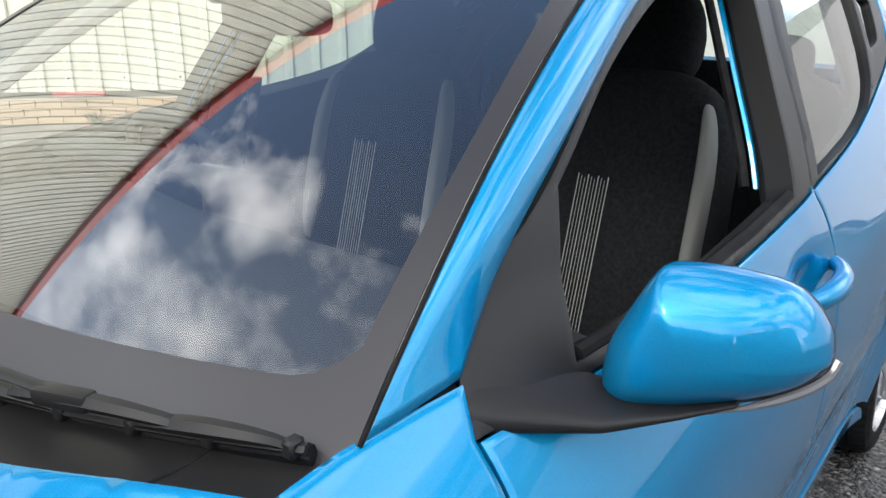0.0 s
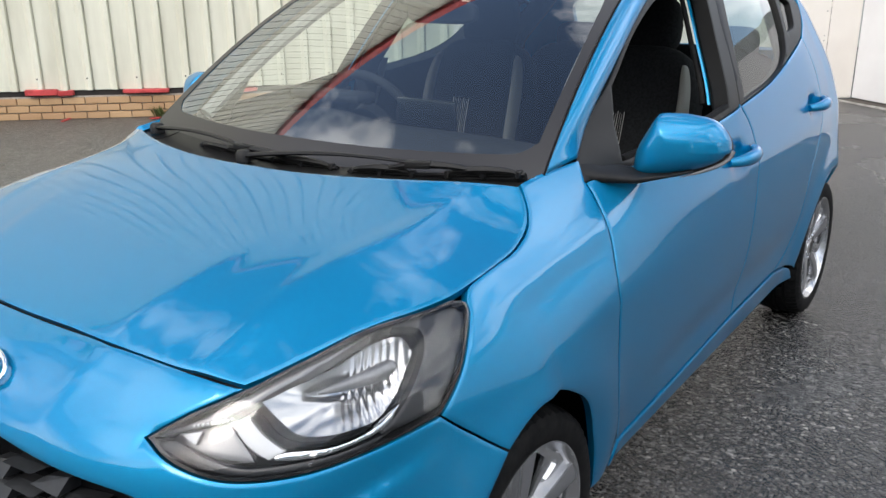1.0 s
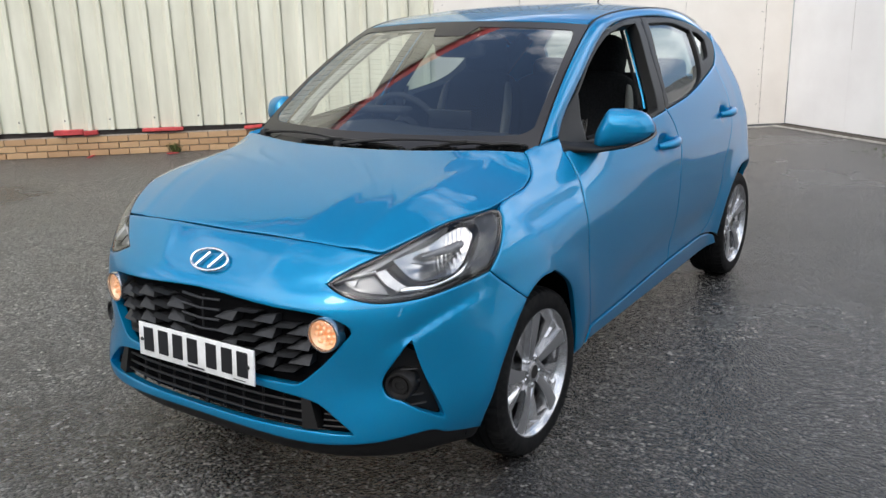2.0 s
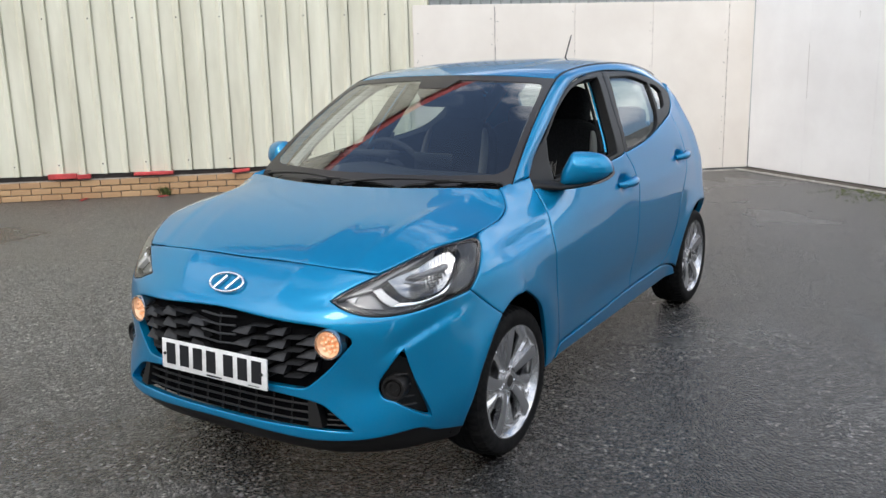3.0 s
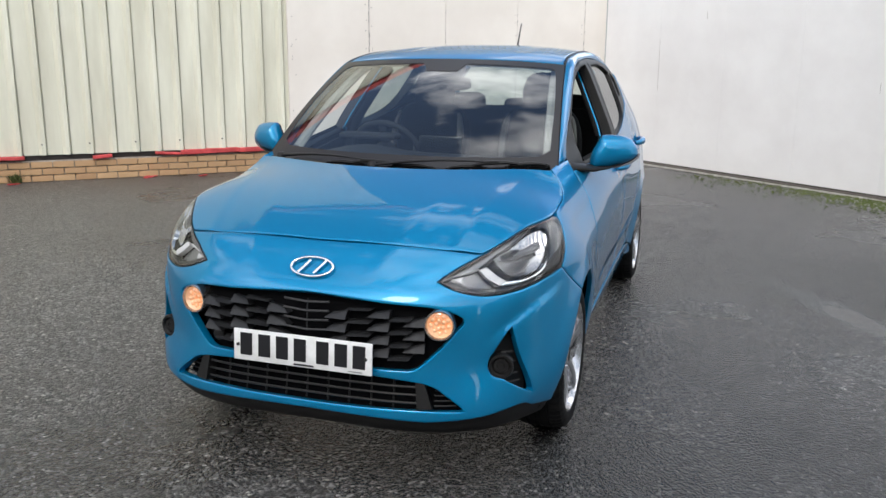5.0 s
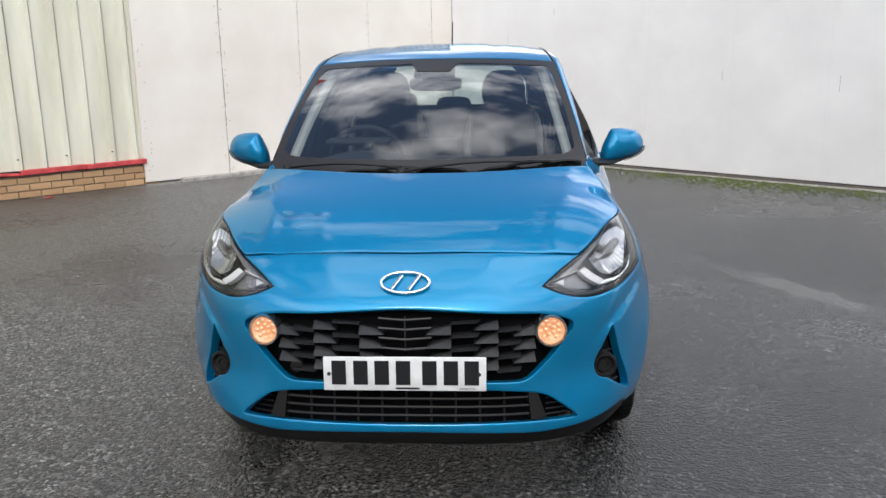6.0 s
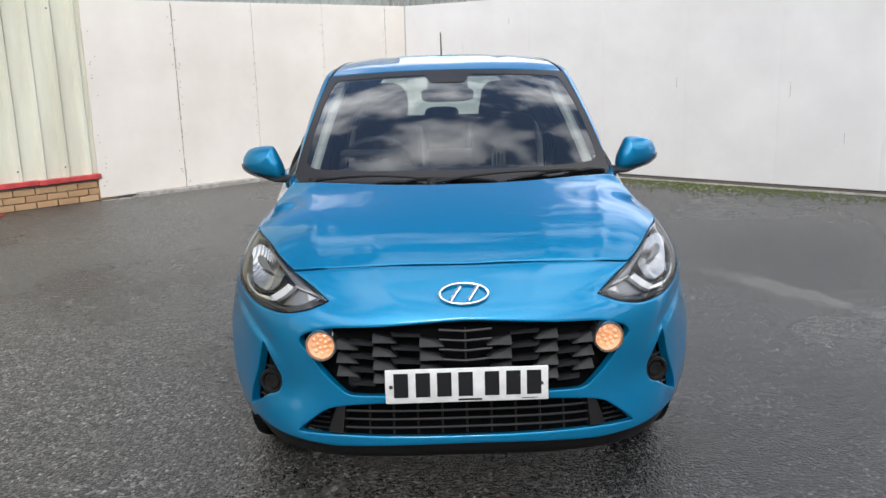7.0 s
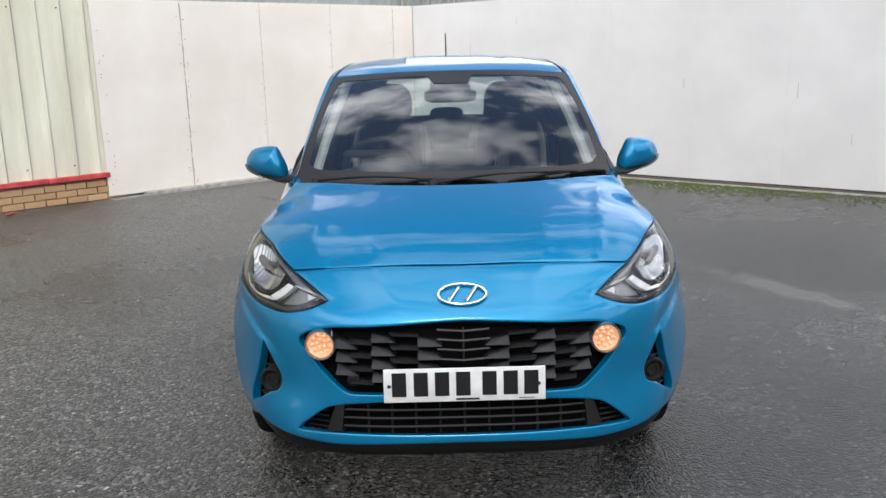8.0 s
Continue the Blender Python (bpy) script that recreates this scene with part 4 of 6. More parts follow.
    # light guide: a broad slanted bar and a thin foot that follows the bowl
    bar = outline([fx(0.567, 0.758), fx(0.588, 0.766)], [fx(0.588, 0.766), fx(0.620, 0.742), fx(0.656, 0.719)], [fx(0.656, 0.719), fx(0.638, 0.708)], [fx(0.638, 0.708), fx(0.602, 0.729), fx(0.567, 0.758)], step=0.01)
    plate("light_guide", sf, bar, LIGHTBAR, back, "white light guide", step=0.012, off=-0.010, thick=0.02, roll=0.001, side=sd)
    foot = outline([fx(0.645, 0.711), fx(0.66, 0.717), fx(0.713, 0.718), fx(0.748, 0.736), fx(0.763, 0.765)], [fx(0.763, 0.765), fx(0.757, 0.733), fx(0.715, 0.711), fx(0.68, 0.706), fx(0.645, 0.707)], step=0.01)
    plate("light_guide_foot", sf, foot, CHROME, back, step=0.012, off=-0.010, thick=0.02, roll=0.001, side=sd)
    ind = outline([fx(0.478, 0.733), fx(0.540, 0.753), fx(0.560, 0.754)], [fx(0.560, 0.754), fx(0.600, 0.722), fx(0.618, 0.703)], [fx(0.618, 0.703), fx(0.54, 0.713), fx(0.478, 0.733)], step=0.012)
    plate("indicator_reflector", sf, ind, SILVER, back, step=0.012, off=-0.030, thick=0.01, roll=0.001, side=sd)
    lit = outline([fx(0.488, 0.733), fx(0.52, 0.742)], [fx(0.52, 0.742), fx(0.517, 0.726)], [fx(0.517, 0.726), fx(0.488, 0.733)], step=0.008)
    plate("indicator_facet", sf, lit, LIGHTBAR, back, step=0.01, off=-0.022, thick=0.004, roll=0.001, side=sd)
    for k in range(9):
        q, nn = on_nose(sx * (0.508 + 0.0068 * k), 0.7475 + 0.0018 * k, -0.016)
        part("indicator_led", lathe_bm([(0.0032, -0.004), (0.0032, 0.001), (0.001, 0.0025)], Matrix.Translation(q) @ nn.to_track_quat("Z", "Y").to_matrix().to_4x4(), 8), LIGHTBAR, back)

# flanks
DOOR_F = [sy(1.078, 0.978), sy(1.079, 0.93), sy(1.069, 0.86), sy(1.040, 0.770), sy(1.043, 0.65), sy(1.066, 0.50), sy(1.105, 0.39), sy(1.15, 0.310)]
DOOR_B = [sy(1.945, 1.046), sy(2.005, 0.975), sy(2.040, 0.88), sy(2.035, 0.80), sy(2.025, 0.6), sy(2.01, 0.353)]
DOOR_R = [sy(2.87, 1.178), sy(2.89, 1.06), sy(2.885, 0.92), sy(2.80, 0.78), sy(2.735, 0.70), sy(2.70, 0.56), sy(2.62, 0.42), sy(2.50, 0.363)]
BELT = [sy(1.078, 0.978), sy(1.25, 0.985), sy(1.5, 1.0), sy(1.75, 1.02), sy(1.945, 1.04)]
BELT_R = [sy(1.945, 1.04), sy(2.29, 1.073), sy(2.63, 1.132), sy(2.87, 1.178)]
BELT_Q = [sy(2.87, 1.178), sy(2.93, 1.20), sy(2.99, 1.222)]
FRAME = [sy(1.100, 1.032), sy(1.20, 1.102), sy(1.306, 1.166), sy(1.506, 1.297), sy(1.692, 1.377), sy(1.926, 1.42), sy(2.150, 1.433), sy(2.545, 1.421), sy(2.87, 1.368), sy(3.065, 1.298)]
WIN_F = [[sy(1.24, 1.000), sy(1.285, 1.09), sy(1.32, 1.160)], [sy(1.32, 1.160), sy(1.50, 1.277), sy(1.69, 1.357), sy(1.88, 1.396)], [sy(1.88, 1.396), sy(2.045, 1.404)], [sy(2.045, 1.404), sy(1.945, 1.22), sy(1.865, 1.052)], [sy(1.865, 1.052), sy(1.5, 1.015), sy(1.24, 1.000)]]
WIN_R = [[sy(2.01, 1.056), sy(2.09, 1.22), sy(2.20, 1.398)], [sy(2.20, 1.398), sy(2.45, 1.398), sy(2.57, 1.386), sy(2.72, 1.354)], [sy(2.72, 1.354), sy(2.70, 1.29), sy(2.66, 1.212)], [sy(2.66, 1.212), sy(2.59, 1.152), sy(2.46, 1.104), sy(2.27, 1.077), sy(2.01, 1.056)]]
WIN_Q = [[sy(2.752, 1.348), sy(2.84, 1.333), sy(2.91, 1.30)], [sy(2.91, 1.30), sy(2.83, 1.225), sy(2.705, 1.208)], [sy(2.705, 1.208), sy(2.735, 1.28), sy(2.752, 1.348)]]
CUT_F, CUT_R = outline(*WIN_F, step=0.02), outline(*WIN_R, step=0.02)
CUT_Q = outline(*WIN_Q, step=0.02)


def handle(hy, hz, sx, parent):
    x0 = flank(hy - 0.11, hz) + 0.004
    x1 = flank(hy + 0.11, hz) + 0.006
    pts = [(sx * (x0 + (x1 - x0) * t + 0.034 * math.sin(math.pi * min(max((t - 0.02) / 0.96, 0), 1)) ** 0.6), hy - 0.105 + 0.21 * t, hz - 0.004 + 0.010 * t) for t in np.linspace(0, 1, 15)]
    rad = [0.011 + 0.007 * math.sin(math.pi * k / 14) for k in range(15)]
    part("handle", tube_bm(pts, rad, 12, None, 1.15), PAINT, parent, "body-colour pull handle")
    return pts


def superblob(c, r, e1=0.6, e2=0.6, m=None, nu=28, nv=16, warp=None):
    """A rounded box-like body: superellipsoid, with an optional warp of its unit points."""
    v, f = [], []
    pw = lambda s, e: math.copysign(abs(s) ** e, s)
    for j in range(nv + 1):
        ph = -math.pi / 2 + math.pi * j / nv
        for i in range(nu):
            th = 2 * math.pi * i / nu
            q = Vector((pw(math.cos(ph), e1) * pw(math.cos(th), e2), pw(math.cos(ph), e1) * pw(math.sin(th), e2), pw(math.sin(ph), e1)))
            if warp:
                q = Vector(warp(q))
            q = Vector((q.x * r[0], q.y * r[1], q.z * r[2]))
            v.append(tuple(Vector(c) + (m @ q if m else q)))
    for j in range(nv):
        for i in range(nu):
            f.append((j * nu + i, j * nu + (i + 1) % nu, (j + 1) * nu + (i + 1) % nu, (j + 1) * nu + i))
    return v, f


def blob(name, mat, parent, *a, label="", **kw):
    v, f = superblob(*a, **kw)
    return mesh_ob(name, v, f, mat, parent, True, label)


for sx in (1, -1):
    sd = 1 if sx > 0 else -1
    sf = mirrored(wrap, sx)
    kw = dict(side=sd, gap=0.0022)
    # wing
    wing_o = outline(JOINT, FRONT_ARCH[4:], [sy(1.012, 0.245), sy(1.12, 0.25)], [sy(1.12, 0.25), sy(1.15, 0.310)], DOOR_F[::-1], [sy(1.078, 0.978), sy(1.098, 1.022)],
                     [sy(1.098, 1.022), sy(1.02, 1.017), sy(0.950, 1.013)], [sy(0.950, 1.013), sy(0.886, 1.006)], list(reversed(EDGE[4:])), LAMP_OUT[::-1][1:], step=0.018)
    plate("front_wing", sf, wing_o, PAINT, car, step=0.018, thick=0.02, **kw)
    # front door, its window slid down
    door = plate("front_door", sf, outline(DOOR_F[::-1], BELT, DOOR_B, [sy(2.01, 0.353), sy(1.5, 0.324), sy(1.15, 0.310)], step=0.02), PAINT, car, step=0.02, thick=0.03, **kw)
    frame_o = outline([sy(1.078, 0.981), sy(1.094, 1.024)], FRAME[:7], [FRAME[6], sy(2.130, 1.40), sy(2.035, 1.22), sy(1.95, 1.046)], BELT[::-1], step=0.018)
    plate("window_frame", sf, frame_o, BLACK, door, "matt black window frame and mirror base", holes=(CUT_F,), step=0.02, off=-0.003, thick=0.045, side=sd, gap=0.001)
    bm = tube_bm([(sx * (flank(y, z) - 0.012), y, z) for y, z in ((1.25, 1.000), (1.5, 1.014), (1.7, 1.031), (1.86, 1.048))], 0.010, 8)
    part("window_seal", bm, RUBBER, door)
    rear_edge = spline([(1.868, 1.05), (1.948, 1.22), (2.048, 1.404)], 6)
    v = [(sx * (flank(y, z) - dx), y + dy, z) for y, z in rear_edge for dx, dy in ((0.060, -0.004), (0.066, -0.005), (0.066, 0.006), (0.060, 0.006))]
    f = [(4 * i + j, 4 * i + (j + 1) % 4, 4 * i + 4 + (j + 1) % 4, 4 * i + 4 + j) for i in range(len(rear_edge) - 1) for j in range(4)]
    mesh_ob("frame_reveal", v, f, PAINT, door, False, "body-colour inner edge of the window frame")
    part("frame_seal", tube_bm([(sx * (flank(y, z) - 0.080), y - 0.006, z) for y, z in rear_edge], 0.008, 8), RUBBER, door)
    handle(*HANDLES[0], sx, door)
    # rear door
    rdoor = plate("rear_door", sf, outline(DOOR_B[::-1], BELT_R, DOOR_R, [sy(2.50, 0.363), sy(2.25, 0.36), sy(2.01, 0.353)], step=0.02), PAINT, car, step=0.02, thick=0.03, **kw)
    rframe = outline([sy(1.95, 1.046), sy(2.035, 1.22), sy(2.130, 1.40), FRAME[6]], FRAME[6:], [FRAME[-1], sy(3.06, 1.26), sy(2.99, 1.222)], BELT_Q[::-1], BELT_R[::-1], step=0.018)
    plate("window_frame", sf, rframe, BLACK, rdoor, "matt black window frame", holes=(CUT_R, CUT_Q), step=0.02, off=-0.003, thick=0.045, side=sd, gap=0.002)
    pane = plate("window_pane", sf, inset(CUT_R, -0.008), PANE, rdoor, "clear side glass", step=0.05, off=-0.016, thick=0.004, roll=0, side=sd)
    pane.visible_shadow = False
    pane = plate("quarter_pane", sf, inset(CUT_Q, -0.008), TINT, rdoor, "dark small side glass", step=0.05, off=-0.016, thick=0.004, roll=0, side=sd)
    pane.visible_shadow = False
    handle(*HANDLES[1], sx, rdoor)
    # sill and rear quarter
    plate("sill", sf, outline([sy(1.123, 0.245), sy(1.153, 0.306)], [sy(1.153, 0.306), sy(1.5, 0.320), sy(2.0, 0.349), sy(2.50, 0.359)], [sy(2.50, 0.359), sy(2.68, 0.325), sy(2.755, 0.26)], [sy(2.755, 0.26), sy(1.9, 0.25), sy(1.123, 0.245)], step=0.022), PAINT, car, step=0.022, thick=0.045, off=0.004, roll=0.003, **kw)
    tail_a = AE + YR - YE + 0.72
    quarter = outline(DOOR_R, [sy(2.50, 0.363), sy(2.69, 0.33), sy(2.758, 0.30)], list(reversed(arch_run(AXLE_R, 0, 176, 20, 0.352, -0.005))), [sy(3.465, 0.29), (tail_a, 0.27)], [(tail_a, 0.27), (tail_a, 0.7), (tail_a, 1.05)], [(tail_a, 1.05), (tail_a - 0.10, 1.22), (tail_a - 0.20, 1.375)], [(tail_a - 0.20, 1.375), (tail_a - 0.46, 1.365), sy(3.10, 1.325), sy(3.068, 1.296)], [sy(3.068, 1.296), sy(3.05, 1.265), sy(2.99, 1.222), sy(2.93, 1.20), sy(2.87, 1.178)], step=0.022)
    plate("rear_quarter", sf, quarter, PAINT, car, step=0.022, thick=0.03, **kw)
    plate("body_side_inner", sf, outline([sy(0.56, 0.66), sy(1.2, 0.68), sy(1.2, 0.28)], [sy(1.2, 0.28), sy(2.72, 0.28)], [sy(2.72, 0.28), sy(2.74, 0.66), sy(3.3, 0.72)], [sy(3.3, 0.72), sy(3.1, 1.18), sy(2.6, 1.10)], [sy(2.6, 1.10), sy(1.1, 0.96)], [sy(1.1, 0.96), sy(0.62, 0.86), sy(0.56, 0.66)], step=0.06), CABIN, car, step=0.06, off=-0.032, thick=0.01, roll=0, side=sd)
    # rear lamp
    tl = outline([(tail_a - 0.22, 0.84), (tail_a - 0.24, 1.02)], [(tail_a - 0.24, 1.02), (tail_a - 0.01, 1.03)], [(tail_a - 0.01, 1.03), (tail_a - 0.01, 0.84), (tail_a - 0.22, 0.84)], step=0.03)
    plate("rear_lamp", sf, tl, RED, car, "red rear lamp", step=0.03, off=0.008, thick=0.05, side=sd)


# windscreen, roof and pillars
def screen(u, v):
    p = u / 0.62
    w = 0.655 - 0.100 * v
    y = (0.865 + 0.102 * p * p) * (1 - v) + (1.548 + 0.056 * p * p) * v - 0.020 * 4 * v * (1 - v)
    z = (0.986 + 0.022 * p * p) * (1 - v) + (1.426 - 0.022 * p * p) * v + 0.020 * 4 * v * (1 - v)
    return np.array((w * p, y, z))


def screen_m(u, v):
    return screen(u, v / 0.78)


scr = outline([(-0.62, -0.02), (0.62, -0.02)], [(0.62, -0.02), (0.62, 0.775)], [(0.62, 0.775), (-0.62, 0.775)], [(-0.62, 0.775), (-0.62, -0.02)], step=0.03)
half_c = [[(0.0, 0.064), (0.48, 0.058), (0.560, 0.062), (0.596, 0.095)], [(0.596, 0.095), (0.600, 0.40), (0.585, 0.69), (0.545, 0.728)], [(0.545, 0.728), (0.12, 0.735)], [(0.12, 0.735), (0.10, 0.70), (0.085, 0.665)], [(0.085, 0.665), (0.0, 0.665)]]
clear = outline(*(half_c + [[(-u, v) for u, v in reversed(q)] for q in reversed(half_c)]), step=0.022)
windscreen = plate("windscreen", screen_m, scr, SCREEN, car, "clear windscreen with broad black border", step=0.05, thick=0.005, roll=0)
windscreen.visible_shadow = False
plate("black_border", screen_m, inset(scr, -0.007), FRIT, windscreen, holes=(clear,), step=0.04, off=0.002, thick=0.0015, roll=0)

RAIL_IN = [tuple(screen(0.628, v)) for v in (0.0, 0.22, 0.45, 0.68, 0.88, 1.0)] + [(0.548, 1.72, 1.434), (0.535, 1.95, 1.457), (0.525, 2.3, 1.470), (0.515, 2.7, 1.462), (0.505, 3.0, 1.428), (0.495, 3.2, 1.385)]
RAIL_OUT = [tuple(wrap(*sy(y, z))) for y, z in ((1.098, 1.025), (1.19, 1.098), (1.306, 1.168), (1.47, 1.275), (1.62, 1.352), (1.72, 1.388), (1.82, 1.408), (1.97, 1.427), (2.25, 1.438), (2.60, 1.418), (2.87, 1.372), (3.07, 1.302))]
_k = np.exp(-0.5 * (np.arange(-15, 16) / 5.0) ** 2)
RI, RO = (np.stack([np.convolve(np.pad(c, 15, mode="reflect", reflect_type="odd"), _k / _k.sum(), mode="valid") for c in np.array(spline(r, 8)).T], 1) for r in (RAIL_IN, RAIL_OUT))
for sx in (1, -1):
    v, f, n = [], [], 14
    for i, (a, b) in enumerate(zip(RI, RO)):
        d = b - a
        swell = (0.03 + 0.15 * smooth01(i / 12)) * (1 - 0.8 * smooth01((i - 66) / 22))
        out = np.array((0.70, -0.12, 0.55))
        out = out / np.linalg.norm(out)
        w = np.linalg.norm(d)
        for k in range(n + 1):
            t = k / n
            p = a + d * t + out * (swell * w * (4 * t * (1 - t)) ** 0.7) - out * 0.002
            v.append((sx * p[0], p[1], p[2]))
    m = len(RI)
    for i in range(m - 1):
        for k in range(n):
            q = (i * (n + 1) + k, (i + 1) * (n + 1) + k, (i + 1) * (n + 1) + k + 1, i * (n + 1) + k + 1)
            f.append(q if sx < 0 else q[::-1])
    rail = mesh_ob("roof_pillar", v, f, PAINT, car, True, "body-colour windscreen pillar and roof rail")
    mod = rail.modifiers.new("thickness", "SOLIDIFY")
    mod.thickness, mod.offset = 0.03, -1
    strip = [(sx * a[0], a[1], a[2] + 0.001) for a in RI[38:]]
    part("roof_strip", tube_bm(strip, 0.0042, 8), BLACK, car, "black roof drip strip")
    seal = [(sx * (a[0] + 0.001), a[1], a[2]) for a in RI[:42]]
    part("screen_seal", tube_bm(seal, 0.0028, 6), RUBBER, car)


def roof(u, v):
    p, q = u / 0.53, v / 1.65
    i = 5 + q * 6
    k = min(max(i * 8, 0), len(RI) - 1)
    e = np.array([np.interp(k, range(len(RI)), RI[:, j]) for j in range(3)])
    yc = 1.556 + (3.22 - 1.556) * q
    zc = lerp_table(yc, (1.5, 1.556, 1.75, 2.0, 2.3, 2.7, 3.0, 3.22), (1.415, 1.43, 1.464, 1.489, 1.503, 1.500, 1.474, 1.432))
    a = min(abs(p), 1.05)
    z = zc + (e[2] + 0.004 - zc) * a ** 2.6
    z -= 0.006 * math.exp(-(((a - 0.55) / 0.06) ** 2)) * smooth01((q - 0.12) / 0.1)
    return np.array((e[0] * p * 0.985, yc + (e[1] - yc) * a * a, z))


ro = outline([(-0.53, 0.012), (0.53, 0.012)], [(0.53, 0.012), (0.53, 1.65)], [(0.53, 1.65), (-0.53, 1.65)], [(-0.53, 1.65), (-0.53, 0.012)], step=0.03)
plate("roof_panel", roof, ro, PAINT, car, step=0.035, thick=0.015)
plate("roof_lining", roof, inset(ro, 0.01), LINING, car, "pale cloth roof lining", step=0.08, off=-0.035, thick=0.004, roll=0)

A_TAIL = AE + YR - YE + AR


def tail(b, z):
    return wrap((1 if b >= 0 else -1) * (A_TAIL - abs(b)), z) if abs(b) > 1e-9 else np.array((0.0, tail_y(z), z))


TB = AR - 0.724
tg = outline([(-TB, 0.55), (TB, 0.55)], [(TB, 0.55), (TB, 1.06)], [(TB, 1.06), (TB + 0.10, 1.22), (0.52, 1.402)], [(0.52, 1.402), (-0.52, 1.402)], [(-0.52, 1.402), (-TB - 0.10, 1.22), (-TB, 1.06)], [(-TB, 1.06), (-TB, 0.55)], step=0.04)
tw = outline([(-0.34, 1.09), (0.34, 1.09)], [(0.34, 1.09), (0.52, 1.386)], [(0.52, 1.386), (-0.52, 1.386)], [(-0.52, 1.386), (-0.34, 1.09)], step=0.04)
tailgate = plate("tailgate", tail, tg, PAINT, car, holes=(tw,), step=0.04, thick=0.03, side=-1)
rp = plate("rear_window", tail, inset(tw, -0.01), TINT, tailgate, "tinted rear window", step=0.06, off=-0.006, thick=0.004, roll=0, side=-1)
rp.visible_shadow = False
plate("rear_bumper", tail, outline([(-TB - 0.02, 0.27), (TB + 0.02, 0.27)], [(TB + 0.02, 0.27), (TB + 0.02, 0.545)], [(TB + 0.02, 0.545), (-TB - 0.02, 0.545)], [(-TB - 0.02, 0.545), (-TB - 0.02, 0.27)], step=0.04), PAINT, car, step=0.04, off=0.006, thick=0.05, side=-1)
bm = lathe_bm([(0.026, 0.0), (0.024, 0.012), (0.012, 0.020), (0.005, 0.026)], Matrix.Translation((0.003, 2.965, 1.476)) @ Matrix.Rotation(radians(-14), 4, "X"), 16)
ant = part("aerial", bm, BLACK, car, "thin black roof aerial")
part("rod", tube_bm([(0.003, 2.972, 1.49), (0.003, 3.02, 1.565), (0.003, 3.070, 1.640)], [0.005, 0.0045, 0.0035], 8), BLACK, ant)

# cowl and wipers
def scuttle(u, w):
    """From under the bonnet's rear edge to the foot of the screen."""
    p, (yb, zb) = np.array(screen(u, 0.012)), hood_back(u * 1.045)
    q = np.array((p[0], yb - 0.012, zb - 0.016))
    e = p - (0, 0, 0.006)
    t = w / 0.16
    return q + (e - q) * t - (0, 0, 0.010 * math.sin(math.pi * t))


cow = outline([(-0.612, 0.0), (0.612, 0.0)], [(0.612, 0.0), (0.612, 0.16)], [(0.612, 0.16), (-0.612, 0.16)], [(-0.612, 0.16), (-0.612, 0.0)], step=0.025)
cowl = plate("cowl_panel", scuttle, cow, BLACK, car, "black plastic scuttle panel below the screen", step=0.03, thick=0.015)
for x0 in (0.50, -0.50):
    part("cowl_joint", tube_bm([Vector(scuttle(x0 + 0.02 * t, 0.16 * t)) + Vector((0, 0, 0.0005)) for t in np.linspace(0.1, 0.95, 8)], 0.0016, 6), RUBBER, cowl)


def wiper(u_in, v_in, u_tip, v_tip, u_piv, grip):
    """A hinged blade from its inner end to its tip along the foot of the screen, and the arm that holds it."""
    n_out = Vector((0, -0.55, 0.83))
    at = lambda t, lift: Vector(screen(u_in + (u_tip - u_in) * t, v_in + (v_tip - v_in) * t)) + n_out * lift
    w = tagged(part("wiper", tube_bm([at(t, 0.009) for t in np.linspace(0, 1, 16)], 0.0075, 6, None, 1.3), RUBBER, car), "black wiper arm and hinged blade resting on the screen")
    part("blade_carrier", tube_bm([at(t, 0.020) for t in np.linspace(0.0, 1.0, 16)], 0.0075, 6, None, 0.6), BLACK, w)
    for t0, t1, top in ((0.03, 0.40, 0.036), (0.60, 0.97, 0.036), (0.21, 0.79, 0.050)):
        run = [at(t0 + (t1 - t0) * k / 12, 0.020 + (top - 0.020) * math.sin(math.pi * k / 12) ** 0.55) for k in range(13)]
        part("bridge", tube_bm(run, [0.0060 + 0.0045 * math.sin(math.pi * k / 12) for k in range(13)], 6, None, 0.8), BLACK, w)
    for t in (0.03, 0.21, 0.40, 0.60, 0.79, 0.97):
        bm = box_bm((0.014, 0.018, 0.018), at(t, 0.020), 0.003, 1)
        part("claw", bm, BLACK, w)
    d = (at(1, 0) - at(0, 0)).normalized()
    turn = d.to_track_quat("X", "Z").to_matrix().to_4x4()
    part("clip", box_bm((0.066, 0.020, 0.018), at(grip, 0.050), 0.004, 2, turn), BLACK, w)
    piv = Vector(scuttle(u_piv, 0.085)) + Vector((0, 0, 0.020))
    end = at(grip, 0.054)
    run = [piv + (end - piv) * t + Vector((0, 0, 0.013 * math.sin(math.pi * t))) for t in np.linspace(0, 1, 10)]
    part("arm", tube_bm(run, [0.014, 0.0135, 0.0125, 0.0115, 0.0105, 0.0095, 0.009, 0.0085, 0.008, 0.008], 8, None, 0.5), BLACK, w)
    part("pivot_cap", lathe_bm([(0.021, -0.016), (0.020, 0.006), (0.014, 0.013), (0.0005, 0.0145)], Matrix.Translation(piv), 18), BLACK, w)
    return w


wiper(-0.315, -0.040, 0.165, -0.030, -0.545, 0.42)
wiper(0.200, -0.036, 0.600, -0.022, -0.085, 0.46)

